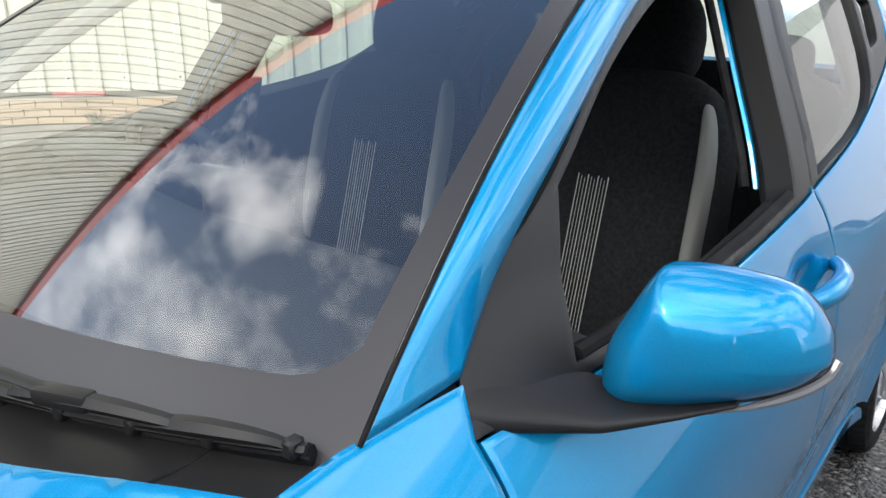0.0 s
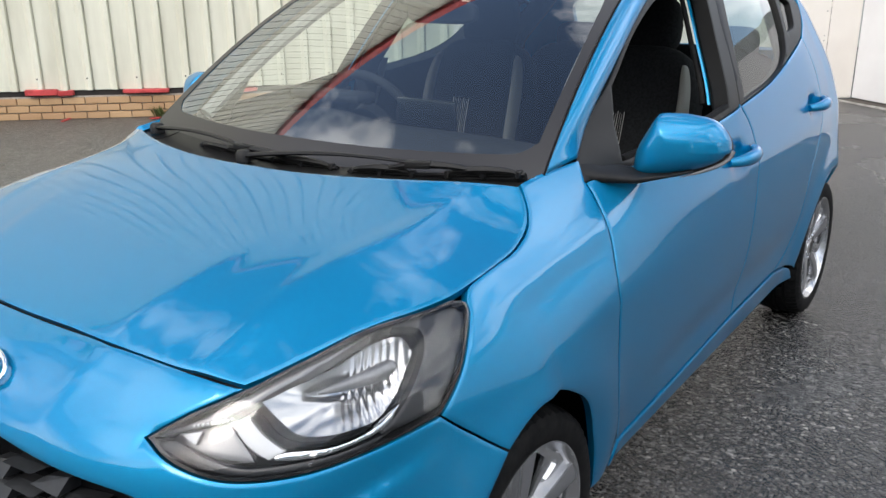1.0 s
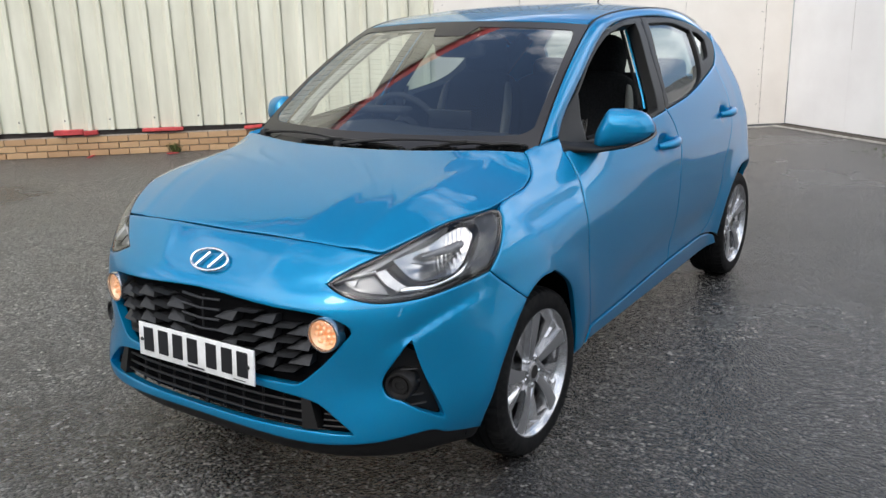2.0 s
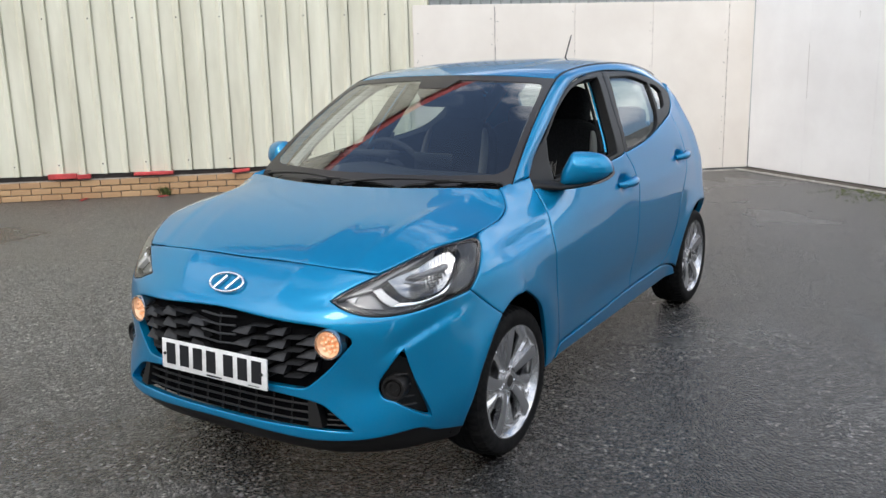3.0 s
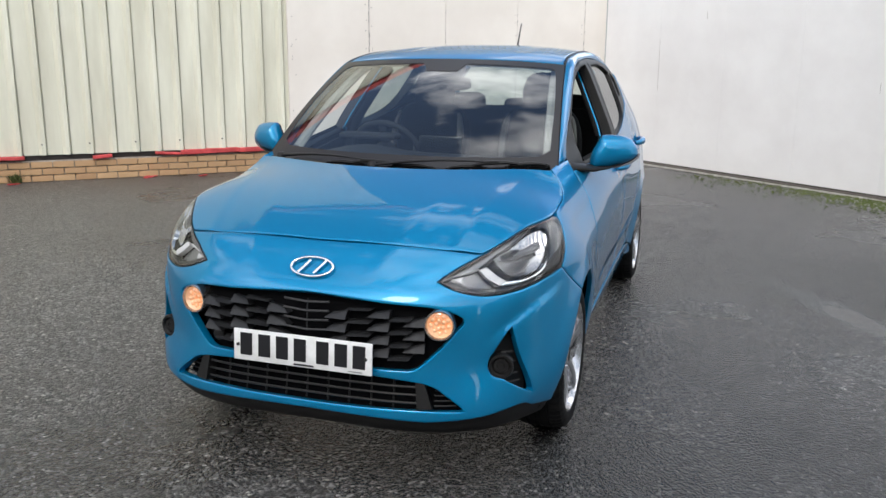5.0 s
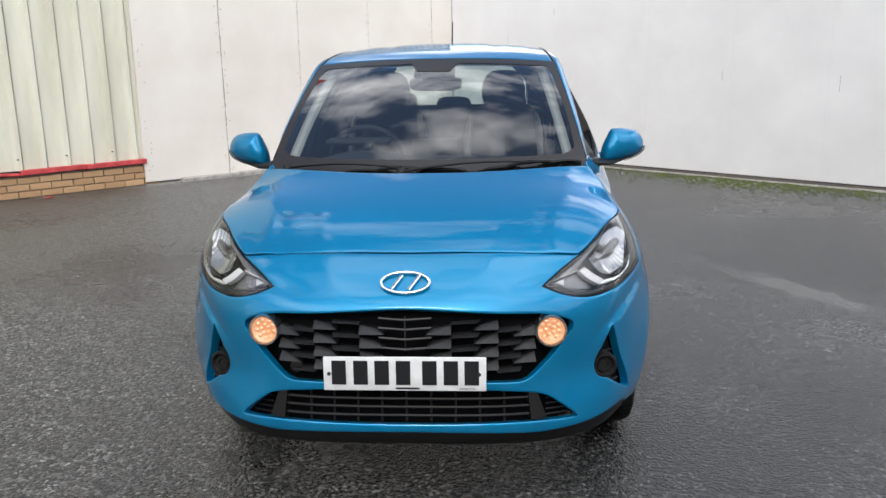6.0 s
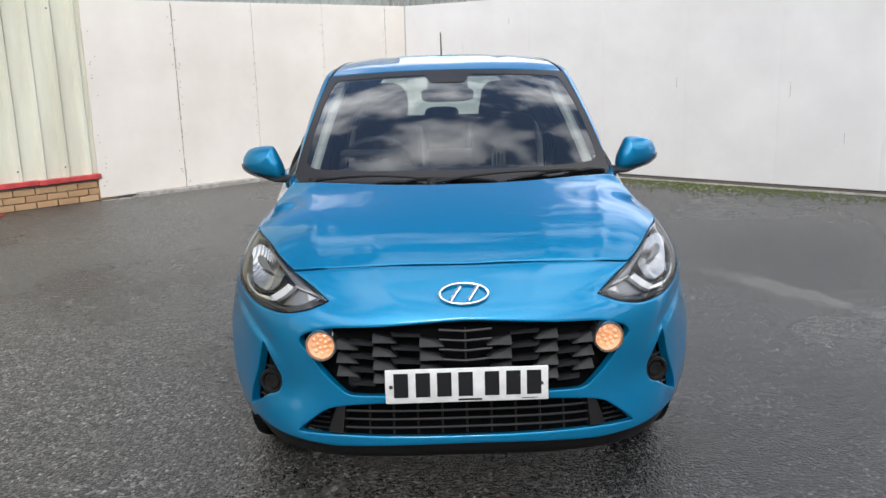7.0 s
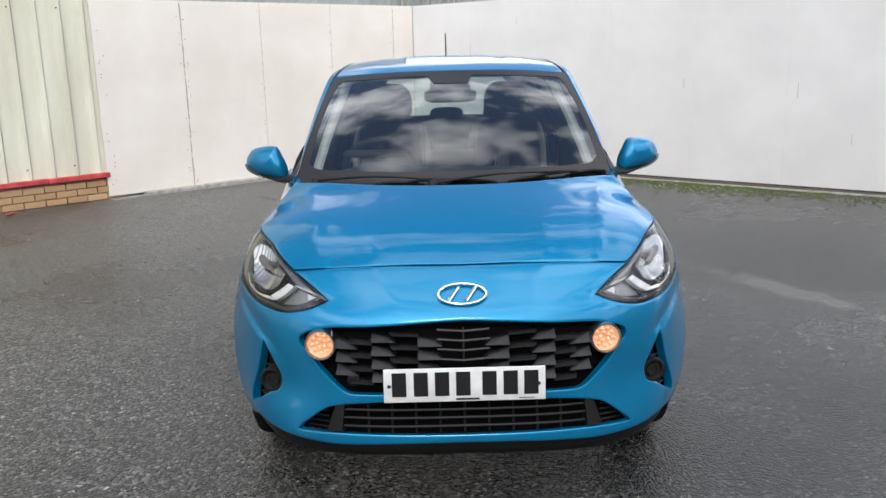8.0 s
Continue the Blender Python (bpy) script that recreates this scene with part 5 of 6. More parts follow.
# door mirrors: a domed cap on a swept outline, black underside, foot and sail
MIRROR_RIM = np.array(outline([(0.757, 1.078), (0.770, 1.101), (0.783, 1.110), (0.838, 1.108), (0.891, 1.094), (0.921, 1.058), (0.928, 1.026)], [(0.928, 1.026), (0.908, 1.002), (0.870, 0.983), (0.80, 0.963), (0.750, 0.957), (0.729, 0.974), (0.733, 1.025), (0.757, 1.078)], step=0.006))


def dome(sx, rim, depth, back, lift=0.0, rings=14, sharp=2.6):
    """A closed shell: domed to the front over an outline, shallow behind."""
    c = rim.mean(0)
    at = lambda p, d: (sx * (float(p[0]) + 0.024), 1.292 + 0.35 * float(p[0] - 0.85) + d, float(p[1]) + 0.004 + lift)
    v, f, n = [], [], len(rim)
    for k in range(rings + 1):
        s = math.sin(0.5 * math.pi * k / rings) if k else 0.02
        v += [at(c + (p - c) * s, -depth * (1 - s**sharp) ** 0.62) for p in rim]
    v += [at(c + (p - c) * 0.985, back) for p in rim]
    for k in range(rings + 1):
        for i in range(n):
            q = (k * n + i, k * n + (i + 1) % n, (k + 1) * n + (i + 1) % n, (k + 1) * n + i)
            f.append(q)
    f += [tuple(range(n))[::-1], tuple(range((rings + 1) * n, (rings + 2) * n))]
    bm = bmesh.new()
    vs = [bm.verts.new(p) for p in v]
    for q in f:
        bm.faces.new([vs[i] for i in q])
    return bm


for sx in (1, -1):
    foot_x = flank(1.17, 1.02)
    mir = part("door_mirror", dome(sx, MIRROR_RIM, 0.062, 0.018), PAINT, car, "body-colour door mirror cap on a black foot", sharp=60)
    low = np.array([(0.83 + (x - 0.83) * 0.985, z) for x, z in MIRROR_RIM])
    part("mirror_housing", dome(sx, low, 0.044, 0.034, -0.005), BLACK, mir, "black mirror underside", sharp=60)
    at = lambda x, z, d: Vector((sx * (x + 0.024), 1.292 + 0.35 * (x - 0.85) + d, z + 0.004))
    strip = spline([at(0.835, 0.967, -0.024), at(0.872, 0.979, -0.018), at(0.906, 0.994, -0.009), at(0.926, 1.010, 0.0), at(0.932, 1.026, 0.008)], 6)
    part("indicator_strip", tube_bm(strip, [0.0015 + 0.0035 * smooth01(k / 10) for k in range(len(strip))], 8), STRIP, mir, "grey lens of the side repeater")
    bm = bmesh.new()
    rings = []
    for (cx, cy, cz), ry, rz in (((foot_x - 0.045, 1.150, 0.992), 0.092, 0.030), ((foot_x - 0.012, 1.156, 0.988), 0.086, 0.026), ((foot_x + 0.010, 1.172, 0.980), 0.070, 0.018), ((0.787, 1.225, 0.970), 0.052, 0.011), ((0.84, 1.258, 0.977), 0.036, 0.006), ((0.884, 1.280, 0.988), 0.022, 0.004)):
        rings.append([bm.verts.new((sx * cx, cy + ry * math.copysign(abs(math.cos(a)) ** 0.8, math.cos(a)), cz + rz * math.copysign(abs(math.sin(a)) ** 0.8, math.sin(a)))) for a in np.linspace(0, 2 * math.pi, 24, endpoint=False)])
    for p, q in zip(rings, rings[1:]):
        for k in range(24):
            bm.faces.new((p[k], p[(k + 1) % 24], q[(k + 1) % 24], q[k]))
    bm.faces.new(rings[0][::-1])
    bm.faces.new(rings[-1])
    part("mirror_arm", bm, BLACK, mir, sharp=60)
    glass_rim = np.array([(0.832 + (x - 0.832) * 0.88, 1.042 + (z - 1.042) * 0.86) for x, z in MIRROR_RIM])
    gv = [tuple(at(x, z, 0.0365 if k else 0.030)) for k in (0, 1) for x, z in glass_rim]
    n = len(glass_rim)
    mesh_ob("mirror_glass", gv, [tuple(range(n))[::-1], tuple(range(n, 2 * n))] + [(i, (i + 1) % n, n + (i + 1) % n, n + i) for i in range(n)], MIRROR, mir, False)


# wheels
def wheel(name, x, y, sx, turned=0.63):
    """A tyre on a five twin-spoke alloy rim, its axle along x."""
    out = Matrix.Translation((x, y, HUB)) @ Matrix.Rotation(radians(90 * sx), 4, "Y")
    prof = [(0.212, -0.088), (0.219, -0.094), (0.240, -0.099), (0.264, -0.097), (0.279, -0.088), (0.2865, -0.070), (0.289, -0.05), (0.289, -0.047), (0.282, -0.046), (0.282, -0.039), (0.290, -0.038), (0.290, -0.014), (0.283, -0.013), (0.283, -0.006), (0.291, -0.005)]
    prof = prof + [(r, -h) for r, h in reversed(prof)]
    w = part("wheel", lathe_bm([(0.204, -0.085), (0.197, -0.07), (0.185, 0.0), (0.192, 0.055), (0.205, 0.080), (0.215, 0.093), (0.2205, 0.094), (0.2215, 0.087), (0.212, -0.085)], out, 56, closed=False), ALLOY, car, "silver five-spoke alloy wheel with black tyre")
    bm = lathe_bm(prof, Matrix.Identity(4), 168, closed=False)
    for q in bm.verts:
        r, a = math.hypot(q.co.x, q.co.y), math.atan2(q.co.y, q.co.x)
        if 0.050 < abs(q.co.z) < 0.090 and r > 0.27 and round(a / (2 * math.pi) * 168 + (1 if q.co.z > 0 else 0)) % 3 == 0:
            q.co.x, q.co.y = q.co.x * (1 - 0.0045 / r), q.co.y * (1 - 0.0045 / r)
    bmesh.ops.transform(bm, matrix=out, verts=bm.verts)
    tyre = part("tyre", bm, RUBBER, w, "black rubber tyre", sharp=30)
    polar = lambda r, a, h: tuple(out @ Vector((r * math.cos(a), r * math.sin(a), h)))
    face_h = lambda r: lerp_table(r, (0.03, 0.06, 0.10, 0.16, 0.216), (0.066, 0.072, 0.079, 0.086, 0.088))

    def slab(name, radii, left, right, top, thick, mat, label="", cells=6):
        """A solid between two edges that run out from the hub; heights by radius and share across."""
        v, f, m = [], [], cells + 1
        for r in radii:
            for j in range(m):
                t = j / cells
                v.append(polar(r, left(r) + (right(r) - left(r)) * t, top(r, t)))
        k, n = len(v), len(radii)
        for i, r in enumerate(radii):
            for j in range(m):
                t = j / cells
                v.append(polar(r, left(r) + (right(r) - left(r)) * t, top(r, t) - thick))
        for i in range(n - 1):
            for j in range(cells):
                q = (i * m + j, i * m + j + 1, (i + 1) * m + j + 1, (i + 1) * m + j)
                f += [q, tuple(k + x for x in q[::-1])]
            for j in (0, cells):
                f.append((i * m + j, (i + 1) * m + j, k + (i + 1) * m + j, k + i * m + j))
        for i in (0, n - 1):
            f += [(i * m + j, i * m + j + 1, k + i * m + j + 1, k + i * m + j) for j in range(cells)]
        bm = bmesh.new()
        vs = [bm.verts.new(p) for p in v]
        for q in f:
            bm.faces.new([vs[x] for x in q])
        return part(name, bm, mat, w, label, sharp=22)

    step_a = 2 * math.pi / 5
    for k in range(5):
        a0 = step_a * k + turned
        mid = lambda r: a0 + sx * 0.16 * (0.215 - r) / 0.17
        half = lambda r: (0.012 + 0.085 * max(r - 0.04, 0)) / r
        slot = lambda r: 0.40 * smooth01((r - 0.062) / 0.03) * smooth01((0.203 - r) / 0.03)
        radii = np.linspace(0.040, 0.2165, 12)
        slab("spoke", radii, lambda r: mid(r) + half(r) * 0.97, lambda r: mid(r) - half(r) * 0.97, lambda r, t: face_h(r) - 0.0035, 0.024, ALLOY)
        slab("spoke_face", radii[1:], lambda r: mid(r) + half(r) - 0.010 * 0.04 / r, lambda r: mid(r) - half(r) + 0.010 * 0.04 / r, lambda r, t: face_h(r) - 0.0015 * (2 * t - 1) ** 2, 0.004, MACHINED, "machined grey spoke face", 4)
        # recessed silver web between this spoke and the next, open in a narrow slot
        radii = np.linspace(0.050, 0.209, 16)
        near = lambda r: mid(r) - sx * (half(r) + slot(r))
        far_e = lambda r: mid(r) - sx * (step_a - half(r))
        slab("web", radii, near, far_e, lambda r, t: face_h(r) - 0.013 - 0.012 * smooth01((t - 0.30) / 0.16) * smooth01((r - 0.06) / 0.03) + 0.010 * smooth01((t - 0.62) / 0.10) * smooth01((r - 0.12) / 0.02), 0.010, ALLOY, "", 14)
        bm = lathe_bm([(0.0095, 0.040), (0.0095, 0.066), (0.0070, 0.070)], out @ Matrix.Translation((0.050 * math.cos(a0 + step_a / 2), 0.050 * math.sin(a0 + step_a / 2), 0)), 6)
        part("wheel_nut", bm, CHROME, w)
    part("hub", lathe_bm([(0.062, 0.02), (0.060, 0.046), (0.052, 0.052), (0.037, 0.056), (0.034, 0.070), (0.026, 0.074), (0.0005, 0.074)], out, 40, closed=False), ALLOY, w)
    part("centre_cap", lathe_bm([(0.024, 0.073), (0.022, 0.0765), (0.0005, 0.0768)], out, 28, closed=False), STEEL, w)
    # near-black disc added behind the slots, painting the shade inside the rim
    part("slot_shade_disc", lathe_bm([(0.05, 0.010), (0.1865, 0.010), (0.1865, 0.018), (0.05, 0.018)], out, 40, closed=False), DARK, w)
    part("brake_disc", lathe_bm([(0.06, 0.010), (0.118, 0.010), (0.118, 0.022), (0.06, 0.022)], out, 40, closed=False), STEEL, w)
    bm = box_bm((0.06, 0.13, 0.06), (0.115, 0.0, -0.005), 0.012, 2)
    bmesh.ops.transform(bm, matrix=out @ Matrix.Rotation(0.5, 4, "Z"), verts=bm.verts)
    part("brake_caliper", bm, DARK, w)
    return w


for sx in (1, -1):
    wheel("wheel", sx * 0.712, AXLE_F, sx)
    wheel("wheel", sx * 0.712, AXLE_R, sx)
    for ya, dy in ((AXLE_F, -0.022), (AXLE_R, -0.005)):
        rows = []
        for k in range(25):
            a = radians(-12 + 204 * k / 24)
            rows.append((ya + dy + 0.362 * math.cos(a), HUB + 0.362 * math.sin(a)))
        xo = lambda y, z: (wrap(*sy(y, z))[0] - 0.016)
        v = [(sx * x, y, z) for y, z in rows for x in (0.50, xo(y, max(z, 0.2)))]
        mesh_ob("wheel_liner", v, [(2 * i, 2 * i + 1, 2 * i + 3, 2 * i + 2) for i in range(24)], DARK, car, True)
        cv = [(sx * 0.50, y, z) for y, z in rows]
        mesh_ob("wheel_well", cv, [tuple(range(25))], DARK, car, False)

# floor pan, bulkhead, cabin
part("floor_pan", box_bm((1.36, 2.05, 0.06), (0, 1.95, 0.23), 0.01, 1), DARK, car)
part("floor_pan", box_bm((1.0, 3.4, 0.05), (0, 1.85, 0.225), 0.01, 1), DARK, car)
part("bulkhead", box_bm((1.30, 0.04, 0.62), (0, 1.02, 0.62), 0.01, 1), DARK, car)
v = []
for x in np.linspace(-0.66, 0.66, 23):
    for t, (y, z) in enumerate(((1.00, 0.955), (1.10, 0.985), (1.25, 0.995), (1.38, 0.985), (1.44, 0.955), (1.46, 0.88), (1.43, 0.72), (1.40, 0.55))):
        hump = 0.035 * math.exp(-(((x + 0.36) / 0.16) ** 2)) * (1 if 2 <= t <= 5 else 0.3)
        v.append((x, y + 0.02 * math.cos(x * 2.2), z + hump - 0.03 * (abs(x) / 0.66) ** 3))
f = [(8 * i + j, 8 * i + 8 + j, 8 * i + 9 + j, 8 * i + j + 1) for i in range(22) for j in range(7)]
dash = mesh_ob("dashboard", v, f, CABIN, car, True, "dark grey dashboard")
part("centre_screen", box_bm((0.22, 0.02, 0.13), (0, 1.43, 1.00), 0.008, 2), GLOSS, dash)
part("instrument_hood", box_bm((0.30, 0.10, 0.03), (-0.36, 1.41, 1.055), 0.014, 3), CABIN, dash)
SM = Matrix.Translation((-0.345, 1.60, 0.945)) @ Matrix.Rotation(radians(-65), 4, "X")
sw = part("steering_wheel", tube_bm([SM @ Vector((0.182 * math.cos(2 * math.pi * k / 40), 0.182 * math.sin(2 * math.pi * k / 40), 0)) for k in range(41)], 0.0155, 10, caps=False), CABIN, car, "dark steering wheel")
bm = tube_bm([SM @ Vector((-0.17, 0, 0)), SM @ Vector((0, -0.005, -0.012)), SM @ Vector((0.17, 0, 0))], 0.02, 8, None, 0.5)
tube_bm([SM @ Vector((0, 0, -0.012)), SM @ Vector((0, -0.17, 0))], 0.022, 8, bm, 0.5)
part("wheel_spokes", bm, CABIN, sw)
part("airbag_cover", lathe_bm([(0.075, -0.04), (0.075, 0.0), (0.05, 0.018), (0.0005, 0.02)], SM, 24), CABIN, sw)


def seat(x):
    s = blob("front_seat", CLOTH, car, (x, 1.93, 0.52), (0.245, 0.27, 0.11), 0.45, 0.45, label="black cloth front seat with grey side panels")
    lean = Matrix.Rotation(radians(-16), 3, "X")
    blob("backrest", CLOTH, s, (x, 2.19, 0.85), (0.240, 0.075, 0.335), e1=0.5, e2=0.55, m=lean, warp=lambda q: (q.x * (1 - 0.12 * max(q.z, 0) ** 3), q.y, q.z))
    for d in (-1, 1):
        blob("side_panel", GREYCLOTH, s, (x + d * 0.200, 2.150, 0.90), (0.018, 0.045, 0.23), e1=0.7, e2=0.7, m=lean, label="pale grey cloth bolster", warp=lambda q, d=d: (q.x - d * 1.3 * max(q.z, 0) ** 3, q.y, q.z))
        part("headrest_post", tube_bm([(x + d * 0.055, 2.275, 1.14), (x + d * 0.055, 2.30, 1.22)], 0.006, 8), CHROME, s)
    blob("headrest", CLOTH, s, (x, 2.305, 1.243), (0.122, 0.055, 0.108), e1=0.62, e2=0.7, m=Matrix.Rotation(radians(-8), 3, "X"), warp=lambda q: (q.x * (1 - 0.14 * max(q.z, 0)), q.y, q.z))
    bm = bmesh.new()
    for k in range(10):
        xs = x - 0.075 + 0.0078 * k
        tube_bm([Vector((xs + 0.02 * (z - 0.62), 2.19 + 0.287 * (z - 0.85) - 0.083, z)) for z in (0.60, 0.72, 0.84, 0.96 - 0.004 * (k % 3))], 0.0008 if k % 3 else 0.0013, 4, bm)
    part("stripe_stitching", bm, LINING, s, "fine pale pinstripes")


seat(-0.325)
seat(0.325)
rs = blob("rear_bench", CLOTH, car, (0, 2.78, 0.50), (0.60, 0.28, 0.11), 0.35, 0.4, label="black cloth rear bench")
blob("bench_back", CLOTH, rs, (0, 3.03, 0.80), (0.60, 0.07, 0.32), 0.35, 0.4, m=Matrix.Rotation(radians(-17), 3, "X"))
for x in (-0.36, 0.0, 0.36):
    blob("rear_headrest", CLOTH, rs, (x, 3.13, 1.12 if x else 1.09), (0.115, 0.045, 0.075), 0.55, 0.6)
part("parcel_shelf", box_bm((1.1, 0.36, 0.02), (0, 3.28, 1.02), 0.005, 1), CABIN, car)
im = blob("interior_mirror", CABIN, car, (0.0, 1.52, 1.312), (0.125, 0.018, 0.033), 0.5, 0.5, label="black interior mirror on its stalk")
part("sensor_housing", box_bm((0.19, 0.12, 0.035), (0.0, 1.50, 1.372), 0.012, 2, Matrix.Rotation(radians(34), 4, "X")), CABIN, im)
for sx in (1, -1):
    pil = [(sx * (wrap(*sy(y, z))[0] - 0.05), y, z) for y, z in ((1.93, 0.5), (1.97, 0.9), (2.0, 1.1), (2.06, 1.25), (2.13, 1.38))]
    part("middle_pillar", tube_bm(pil, 0.045, 10, None, 1.0), CABIN, car)
    part("pillar_edge", tube_bm([(p[0] + sx * 0.02, p[1] - 0.045, p[2]) for p in pil[1:4]], 0.014, 8), PAINT, car, "body-colour door pillar edge")
    belt = [(sx * (wrap(*sy(y, z))[0] - 0.055), y, z) for y, z in ((2.08, 1.10), (2.10, 0.98), (2.06, 0.80), (2.0, 0.62))]
    part("seat_belt", tube_bm(belt, 0.022, 6, None, 0.2), GREYCLOTH, car, "grey seat belt")
    rp2 = [(sx * (wrap(*sy(y, z))[0] - 0.05), y, z) for y, z in ((2.95, 1.0), (3.0, 1.15), (3.06, 1.25), (3.10, 1.32))]
    rp2 = [(x - sx * 0.05, y, z) for x, y, z in rp2]
    part("rear_pillar_trim", tube_bm(rp2, 0.05, 8), CABIN, car)
    ap = [(sx * (a[0] - 0.058), a[1] + 0.075, a[2] - 0.030) for a in RI[3:44:4]]
    part("front_pillar_trim", tube_bm(ap, 0.022, 8), LINING, car, "pale pillar trim")
    plate("door_card", mirrored(wrap, sx), outline([sy(1.15, 0.35), sy(2.0, 0.36)], [sy(2.0, 0.36), sy(1.88, 1.03)], [sy(1.88, 1.03), sy(1.15, 0.97)], [sy(1.15, 0.97), sy(1.15, 0.35)], step=0.08), CABIN, car, step=0.08, off=-0.07, thick=0.01, side=1 if sx > 0 else -1)

# ---- small things of the yard ----
def scatter(name, mat, spots, size, seed, label, category):
    """Many small stones or tufts in one mesh."""
    r = random.Random(seed)
    v, f = [], []
    for c in spots:
        s = size * r.uniform(0.4, 1.3)
        k = len(v)
        h = s * r.uniform(0.3, 0.7)
        n = 5
        for j in range(n):
            a = 2 * math.pi * (j + r.uniform(-0.3, 0.3)) / n
            v.append((c[0] + s * math.cos(a), c[1] + s * math.sin(a), -0.002))
        v.append((c[0] + s * r.uniform(-0.3, 0.3), c[1] + s * r.uniform(-0.3, 0.3), h))
        f += [(k + j, k + (j + 1) % n, k + n) for j in range(n)]
    return tagged(mesh_ob(name, v, f, mat, None, False), label, category, kind="stuff")


rnd = random.Random(12)
spots = [tuple((M_A @ Vector((rnd.uniform(0, LEN_A), -abs(rnd.gauss(0, 0.06)) - 0.01, 0)))[:2]) for _ in range(1500)]
spots += [tuple((M_B @ Vector((rnd.uniform(0, LEN_B), -abs(rnd.gauss(0, 0.05)) - 0.01, 0)))[:2]) for _ in range(1500)]
scatter("grit", GRIT, spots, 0.014, 3, "pale grit and debris along the foot of the hoarding", "grit")
spots = []
for _ in range(2600):
    x = rnd.gauss(4.6, 0.8) if rnd.random() < 0.65 else rnd.uniform(2.0, 8.0)
    spots.append(tuple((M_B @ Vector((x, -0.12 - abs(rnd.gauss(0, 0.30)), 0)))[:2]))
scatter("moss", MOSS, spots, 0.018, 5, "green moss creeping over the tarmac", "moss")

# bricks of the plinth, the nearest as pieces
BL, BH, BD = 0.215, 0.065, 0.03
bm0 = box_bm((BL, BD, BH), (0, 0, 0), 0.003, 1)
brick_me = bpy.data.meshes.new("brick")
bm0.to_mesh(brick_me)
bm0.free()
brick_me.materials.append(BRICK)
rnd = random.Random(2)
near_v, near_n = [], 0
rest = bmesh.new()
for row in range(3):
    x = LEN_K - 0.10 - 0.11 * (row % 2)
    while x > 0.2:
        m = Matrix.Translation((x, -0.004 + rnd.uniform(-0.003, 0.003), 0.036 + row * 0.0755)) @ Matrix.Rotation(rnd.uniform(-0.006, 0.006), 4, "Y")
        if near_n < 300 and x > LEN_K - 9.0:
            b = new("brick", brick_me)
            b.parent = plinth
            b.matrix_basis = m
            near_n += 1
        else:
            v0 = len(rest.verts)
            box_bm((BL, BD, BH), (0, 0, 0), 0, 1, m, rest)
        x -= 0.2255
far_b = part("brickwork", rest, BRICK, plinth, smooth=False)
far_b["kind"] = "stuff"


# seam stains and nail heads on the hoarding
rnd = random.Random(31)
for s0, wide, dense in ((1.032, 0.012, 0.9), (2.065, 0.004, 0.35), (3.10, 0.004, 0.3), (4.135, 0.006, 0.6), (LEN_A - 0.012, 0.006, 0.8)):
    bm = bmesh.new()
    z = 0.03
    while z < 2.14:
        h = rnd.uniform(0.015, 0.06)
        if rnd.random() < dense:
            box_bm((wide * rnd.uniform(0.3, 1.2), 0.0012, h), (s0 + rnd.uniform(-0.3, 0.3) * wide, 0.0065, z + h / 2), 0, 1, Matrix.Rotation(rnd.uniform(-0.12, 0.12), 4, "Y"), bm)
        z += h
    p = part("seam_stain", bm, STAIN, wall_a, smooth=False)
    p["kind"] = "stuff"
bm = bmesh.new()
for k in range(70):
    x0 = rnd.choice((0.05, 0.10, 0.99, 1.07, 2.03, 3.07, 4.09)) + rnd.uniform(-0.012, 0.012)
    lathe_bm([(0.0065, -0.002), (0.006, 0.002)], Matrix.Translation((x0, 0.006, rnd.uniform(0.05, 2.14))) @ Matrix.Rotation(radians(90), 4, "X"), 7, bm)
p = part("nail_heads", bm, STAIN, wall_a)
p["kind"] = "stuff"
bm = bmesh.new()
for x0, z0, h in ((1.75, 1.91, 0.09), (1.008, 1.3, 0.66), (4.05, 1.125, 0.11), (5.32, 1.05, 0.16), (5.89, 0.55, 0.11)):
    box_bm((0.0035, 0.0012, h), (x0, 0.0065, z0), 0, 1, Matrix.Rotation(rnd.uniform(-0.02, 0.02), 4, "Y"), bm)
p = part("scuff_marks", bm, STAIN, wall_b, smooth=False)
p["kind"] = "stuff"
bm = box_bm((LEN_B, 0.05, 0.035), (LEN_B / 2, 0.02, 0.012), 0.004, 1)
SOIL = material("dark_gravelly_soil", (0.06, 0.048, 0.038), 0.95)
noise_to(SOIL, 45, (0.025, 0.02, 0.016), (0.12, 0.10, 0.08))
bump_to(SOIL, 60, 0.8, 0.01)
KERB = material("pale_worn_concrete", (0.36, 0.34, 0.31), 0.9)
noise_to(KERB, 14, (0.26, 0.245, 0.22), (0.44, 0.42, 0.385), detail=8)
bump_to(KERB, 50, 0.5, 0.004)
rnd = random.Random(8)
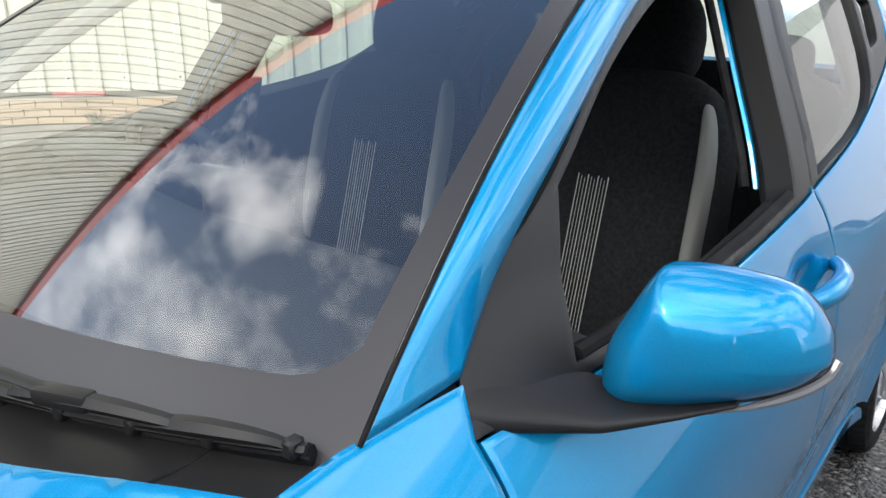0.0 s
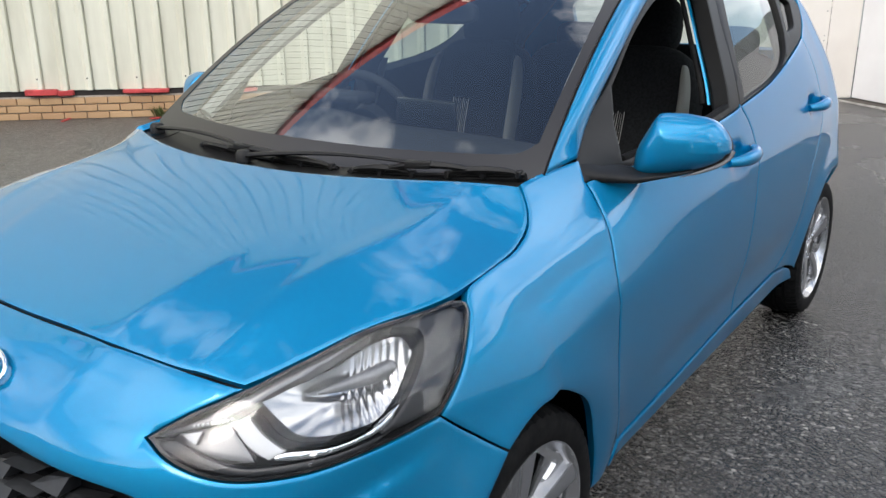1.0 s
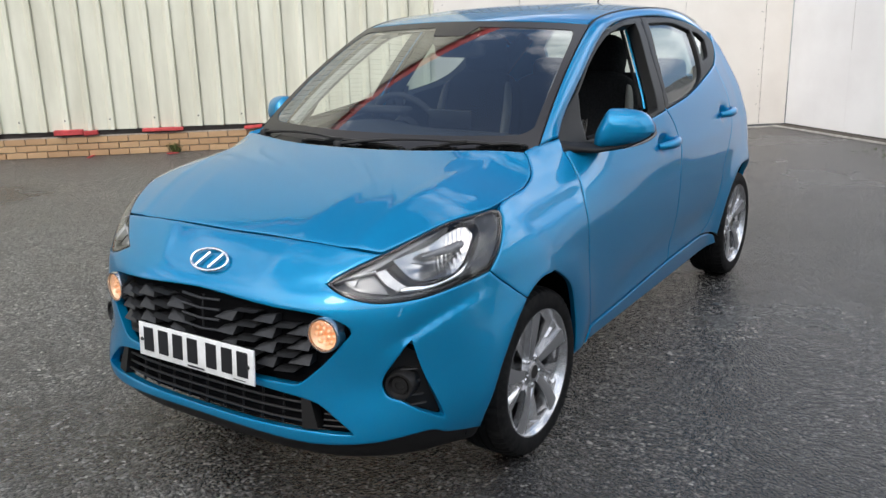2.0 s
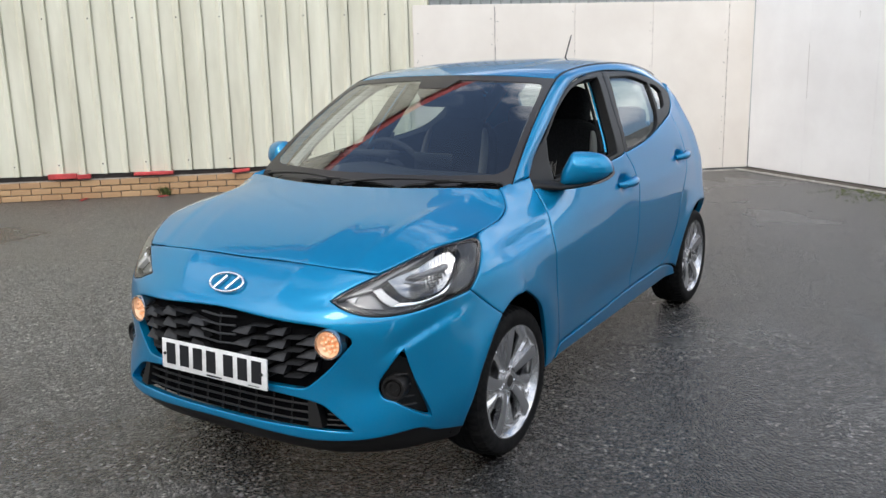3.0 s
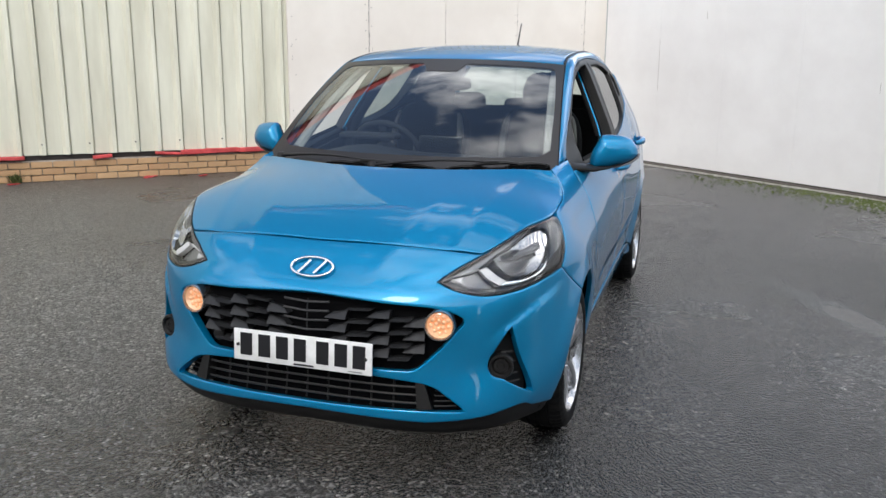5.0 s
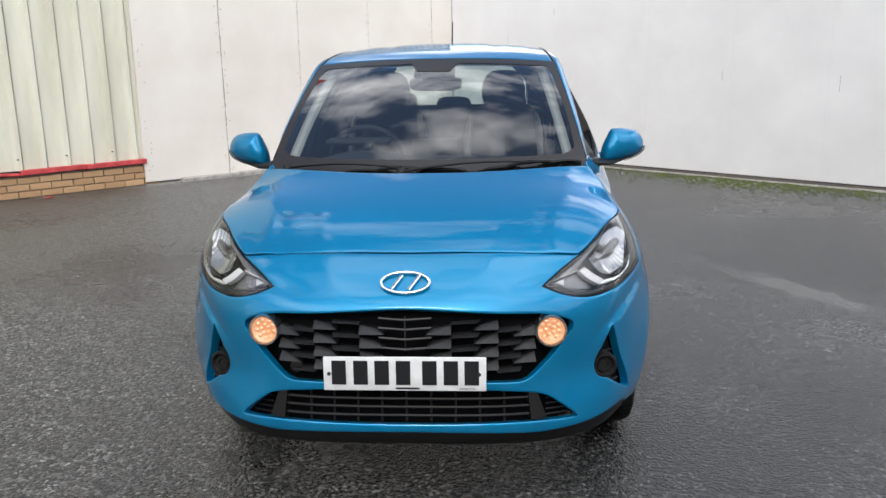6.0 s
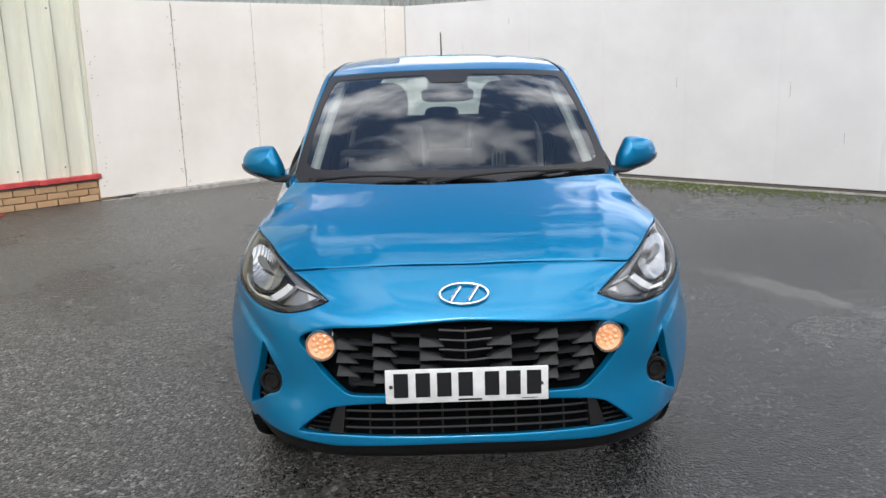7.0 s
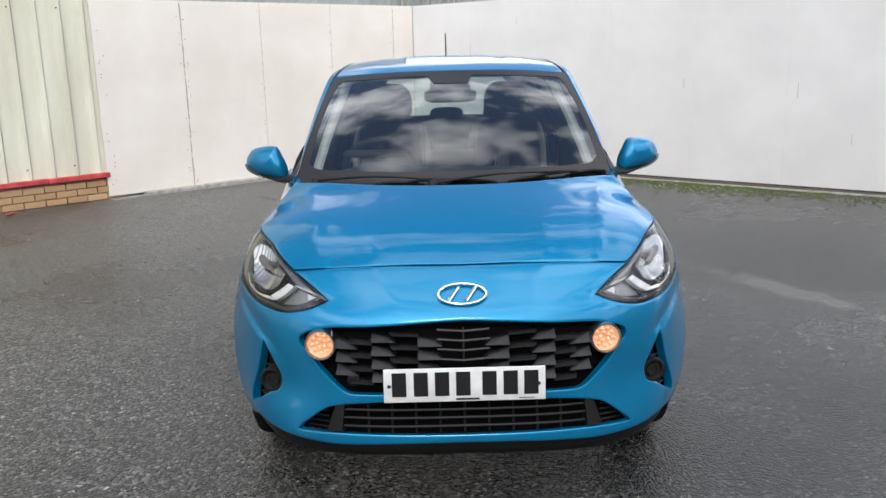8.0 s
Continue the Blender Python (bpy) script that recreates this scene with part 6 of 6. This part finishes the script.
for nm, mm, ll, y0, w0, h0, s0, mt, lb in (("trim_soil_strip", M_B, LEN_B, -0.075, 0.15, 0.020, 0.0, SOIL, "dark gravelly soil at the foot of the white hoarding"),
                                           ("trim_kerb", M_B, LEN_B, -0.172, 0.035, 0.018, 0.0, KERB, "thin pale concrete edging before the white hoarding"),
                                           ("trim_kerb_north", M_A, 2.6, -0.050, 0.115, 0.045, 0.40, KERB, "pale worn concrete footing along the cream hoarding")):
    sub = bmesh.new()
    x = s0
    while x < ll - 0.05:
        w = min(rnd.uniform(0.5, 1.1), ll - x)
        box_bm((w - 0.004, w0 * rnd.uniform(0.85, 1.1), h0 * 2 * rnd.uniform(0.85, 1.1)), (x + w / 2, y0, 0.0), 0.006, 1, Matrix.Rotation(rnd.uniform(-0.006, 0.006), 4, "Z"), sub)
        x += w
    edge = part(nm, sub, mt, None, smooth=False)
    edge.matrix_world = mm
    tagged(edge, lb, "kerb" if "kerb" in nm else "soil", kind="structure")
skirt = part("trim_base_strip", bm, DARKSTRIP, None, smooth=False)
skirt.matrix_world = M_B
tagged(skirt, "dark strip at the foot of the hoarding", "trim", kind="structure")


rnd = random.Random(77)
for k in range(5):
    m = M_K @ Matrix.Translation((LEN_K - rnd.uniform(1.2, 5.0), -rnd.uniform(0.06, 0.2), 0.008)) @ Matrix.Rotation(rnd.uniform(0, 6), 4, "Z")
    fl = part("paint_flake", box_bm((rnd.uniform(0.08, 0.2), rnd.uniform(0.03, 0.05), 0.012), (0, 0, 0), 0.003, 1, Matrix.Rotation(rnd.uniform(-0.1, 0.1), 4, "Y")), REDTRIM, None, smooth=False)
    fl.matrix_world = m
    tagged(fl, "fallen flake of red paint on the tarmac", "paint flake", "fallen paint flakes")
bm = bmesh.new()
base = M_K @ Vector((LEN_K - 3.3, -0.06, 0))
for k in range(60):
    a, l = rnd.uniform(0, 6.28), rnd.uniform(0.04, 0.13)
    p0 = base + Vector((rnd.uniform(-0.06, 0.06), rnd.uniform(-0.03, 0.03), 0))
    tip = p0 + Vector((math.cos(a) * l * 0.6, math.sin(a) * l * 0.6, l))
    s = Vector((-math.sin(a), math.cos(a), 0)) * 0.008
    q = [bm.verts.new(p) for p in (p0 - s * 0.4, p0 + s * 0.4, (p0 + tip) / 2 + s + Vector((0, 0, 0.01)), tip, (p0 + tip) / 2 - s + Vector((0, 0, 0.01)))]
    bm.faces.new(q)
weed = part("weed", bm, MOSS, None, smooth=False)
tagged(weed, "small green weed at the foot of the brick plinth", "weed", kind="stuff")
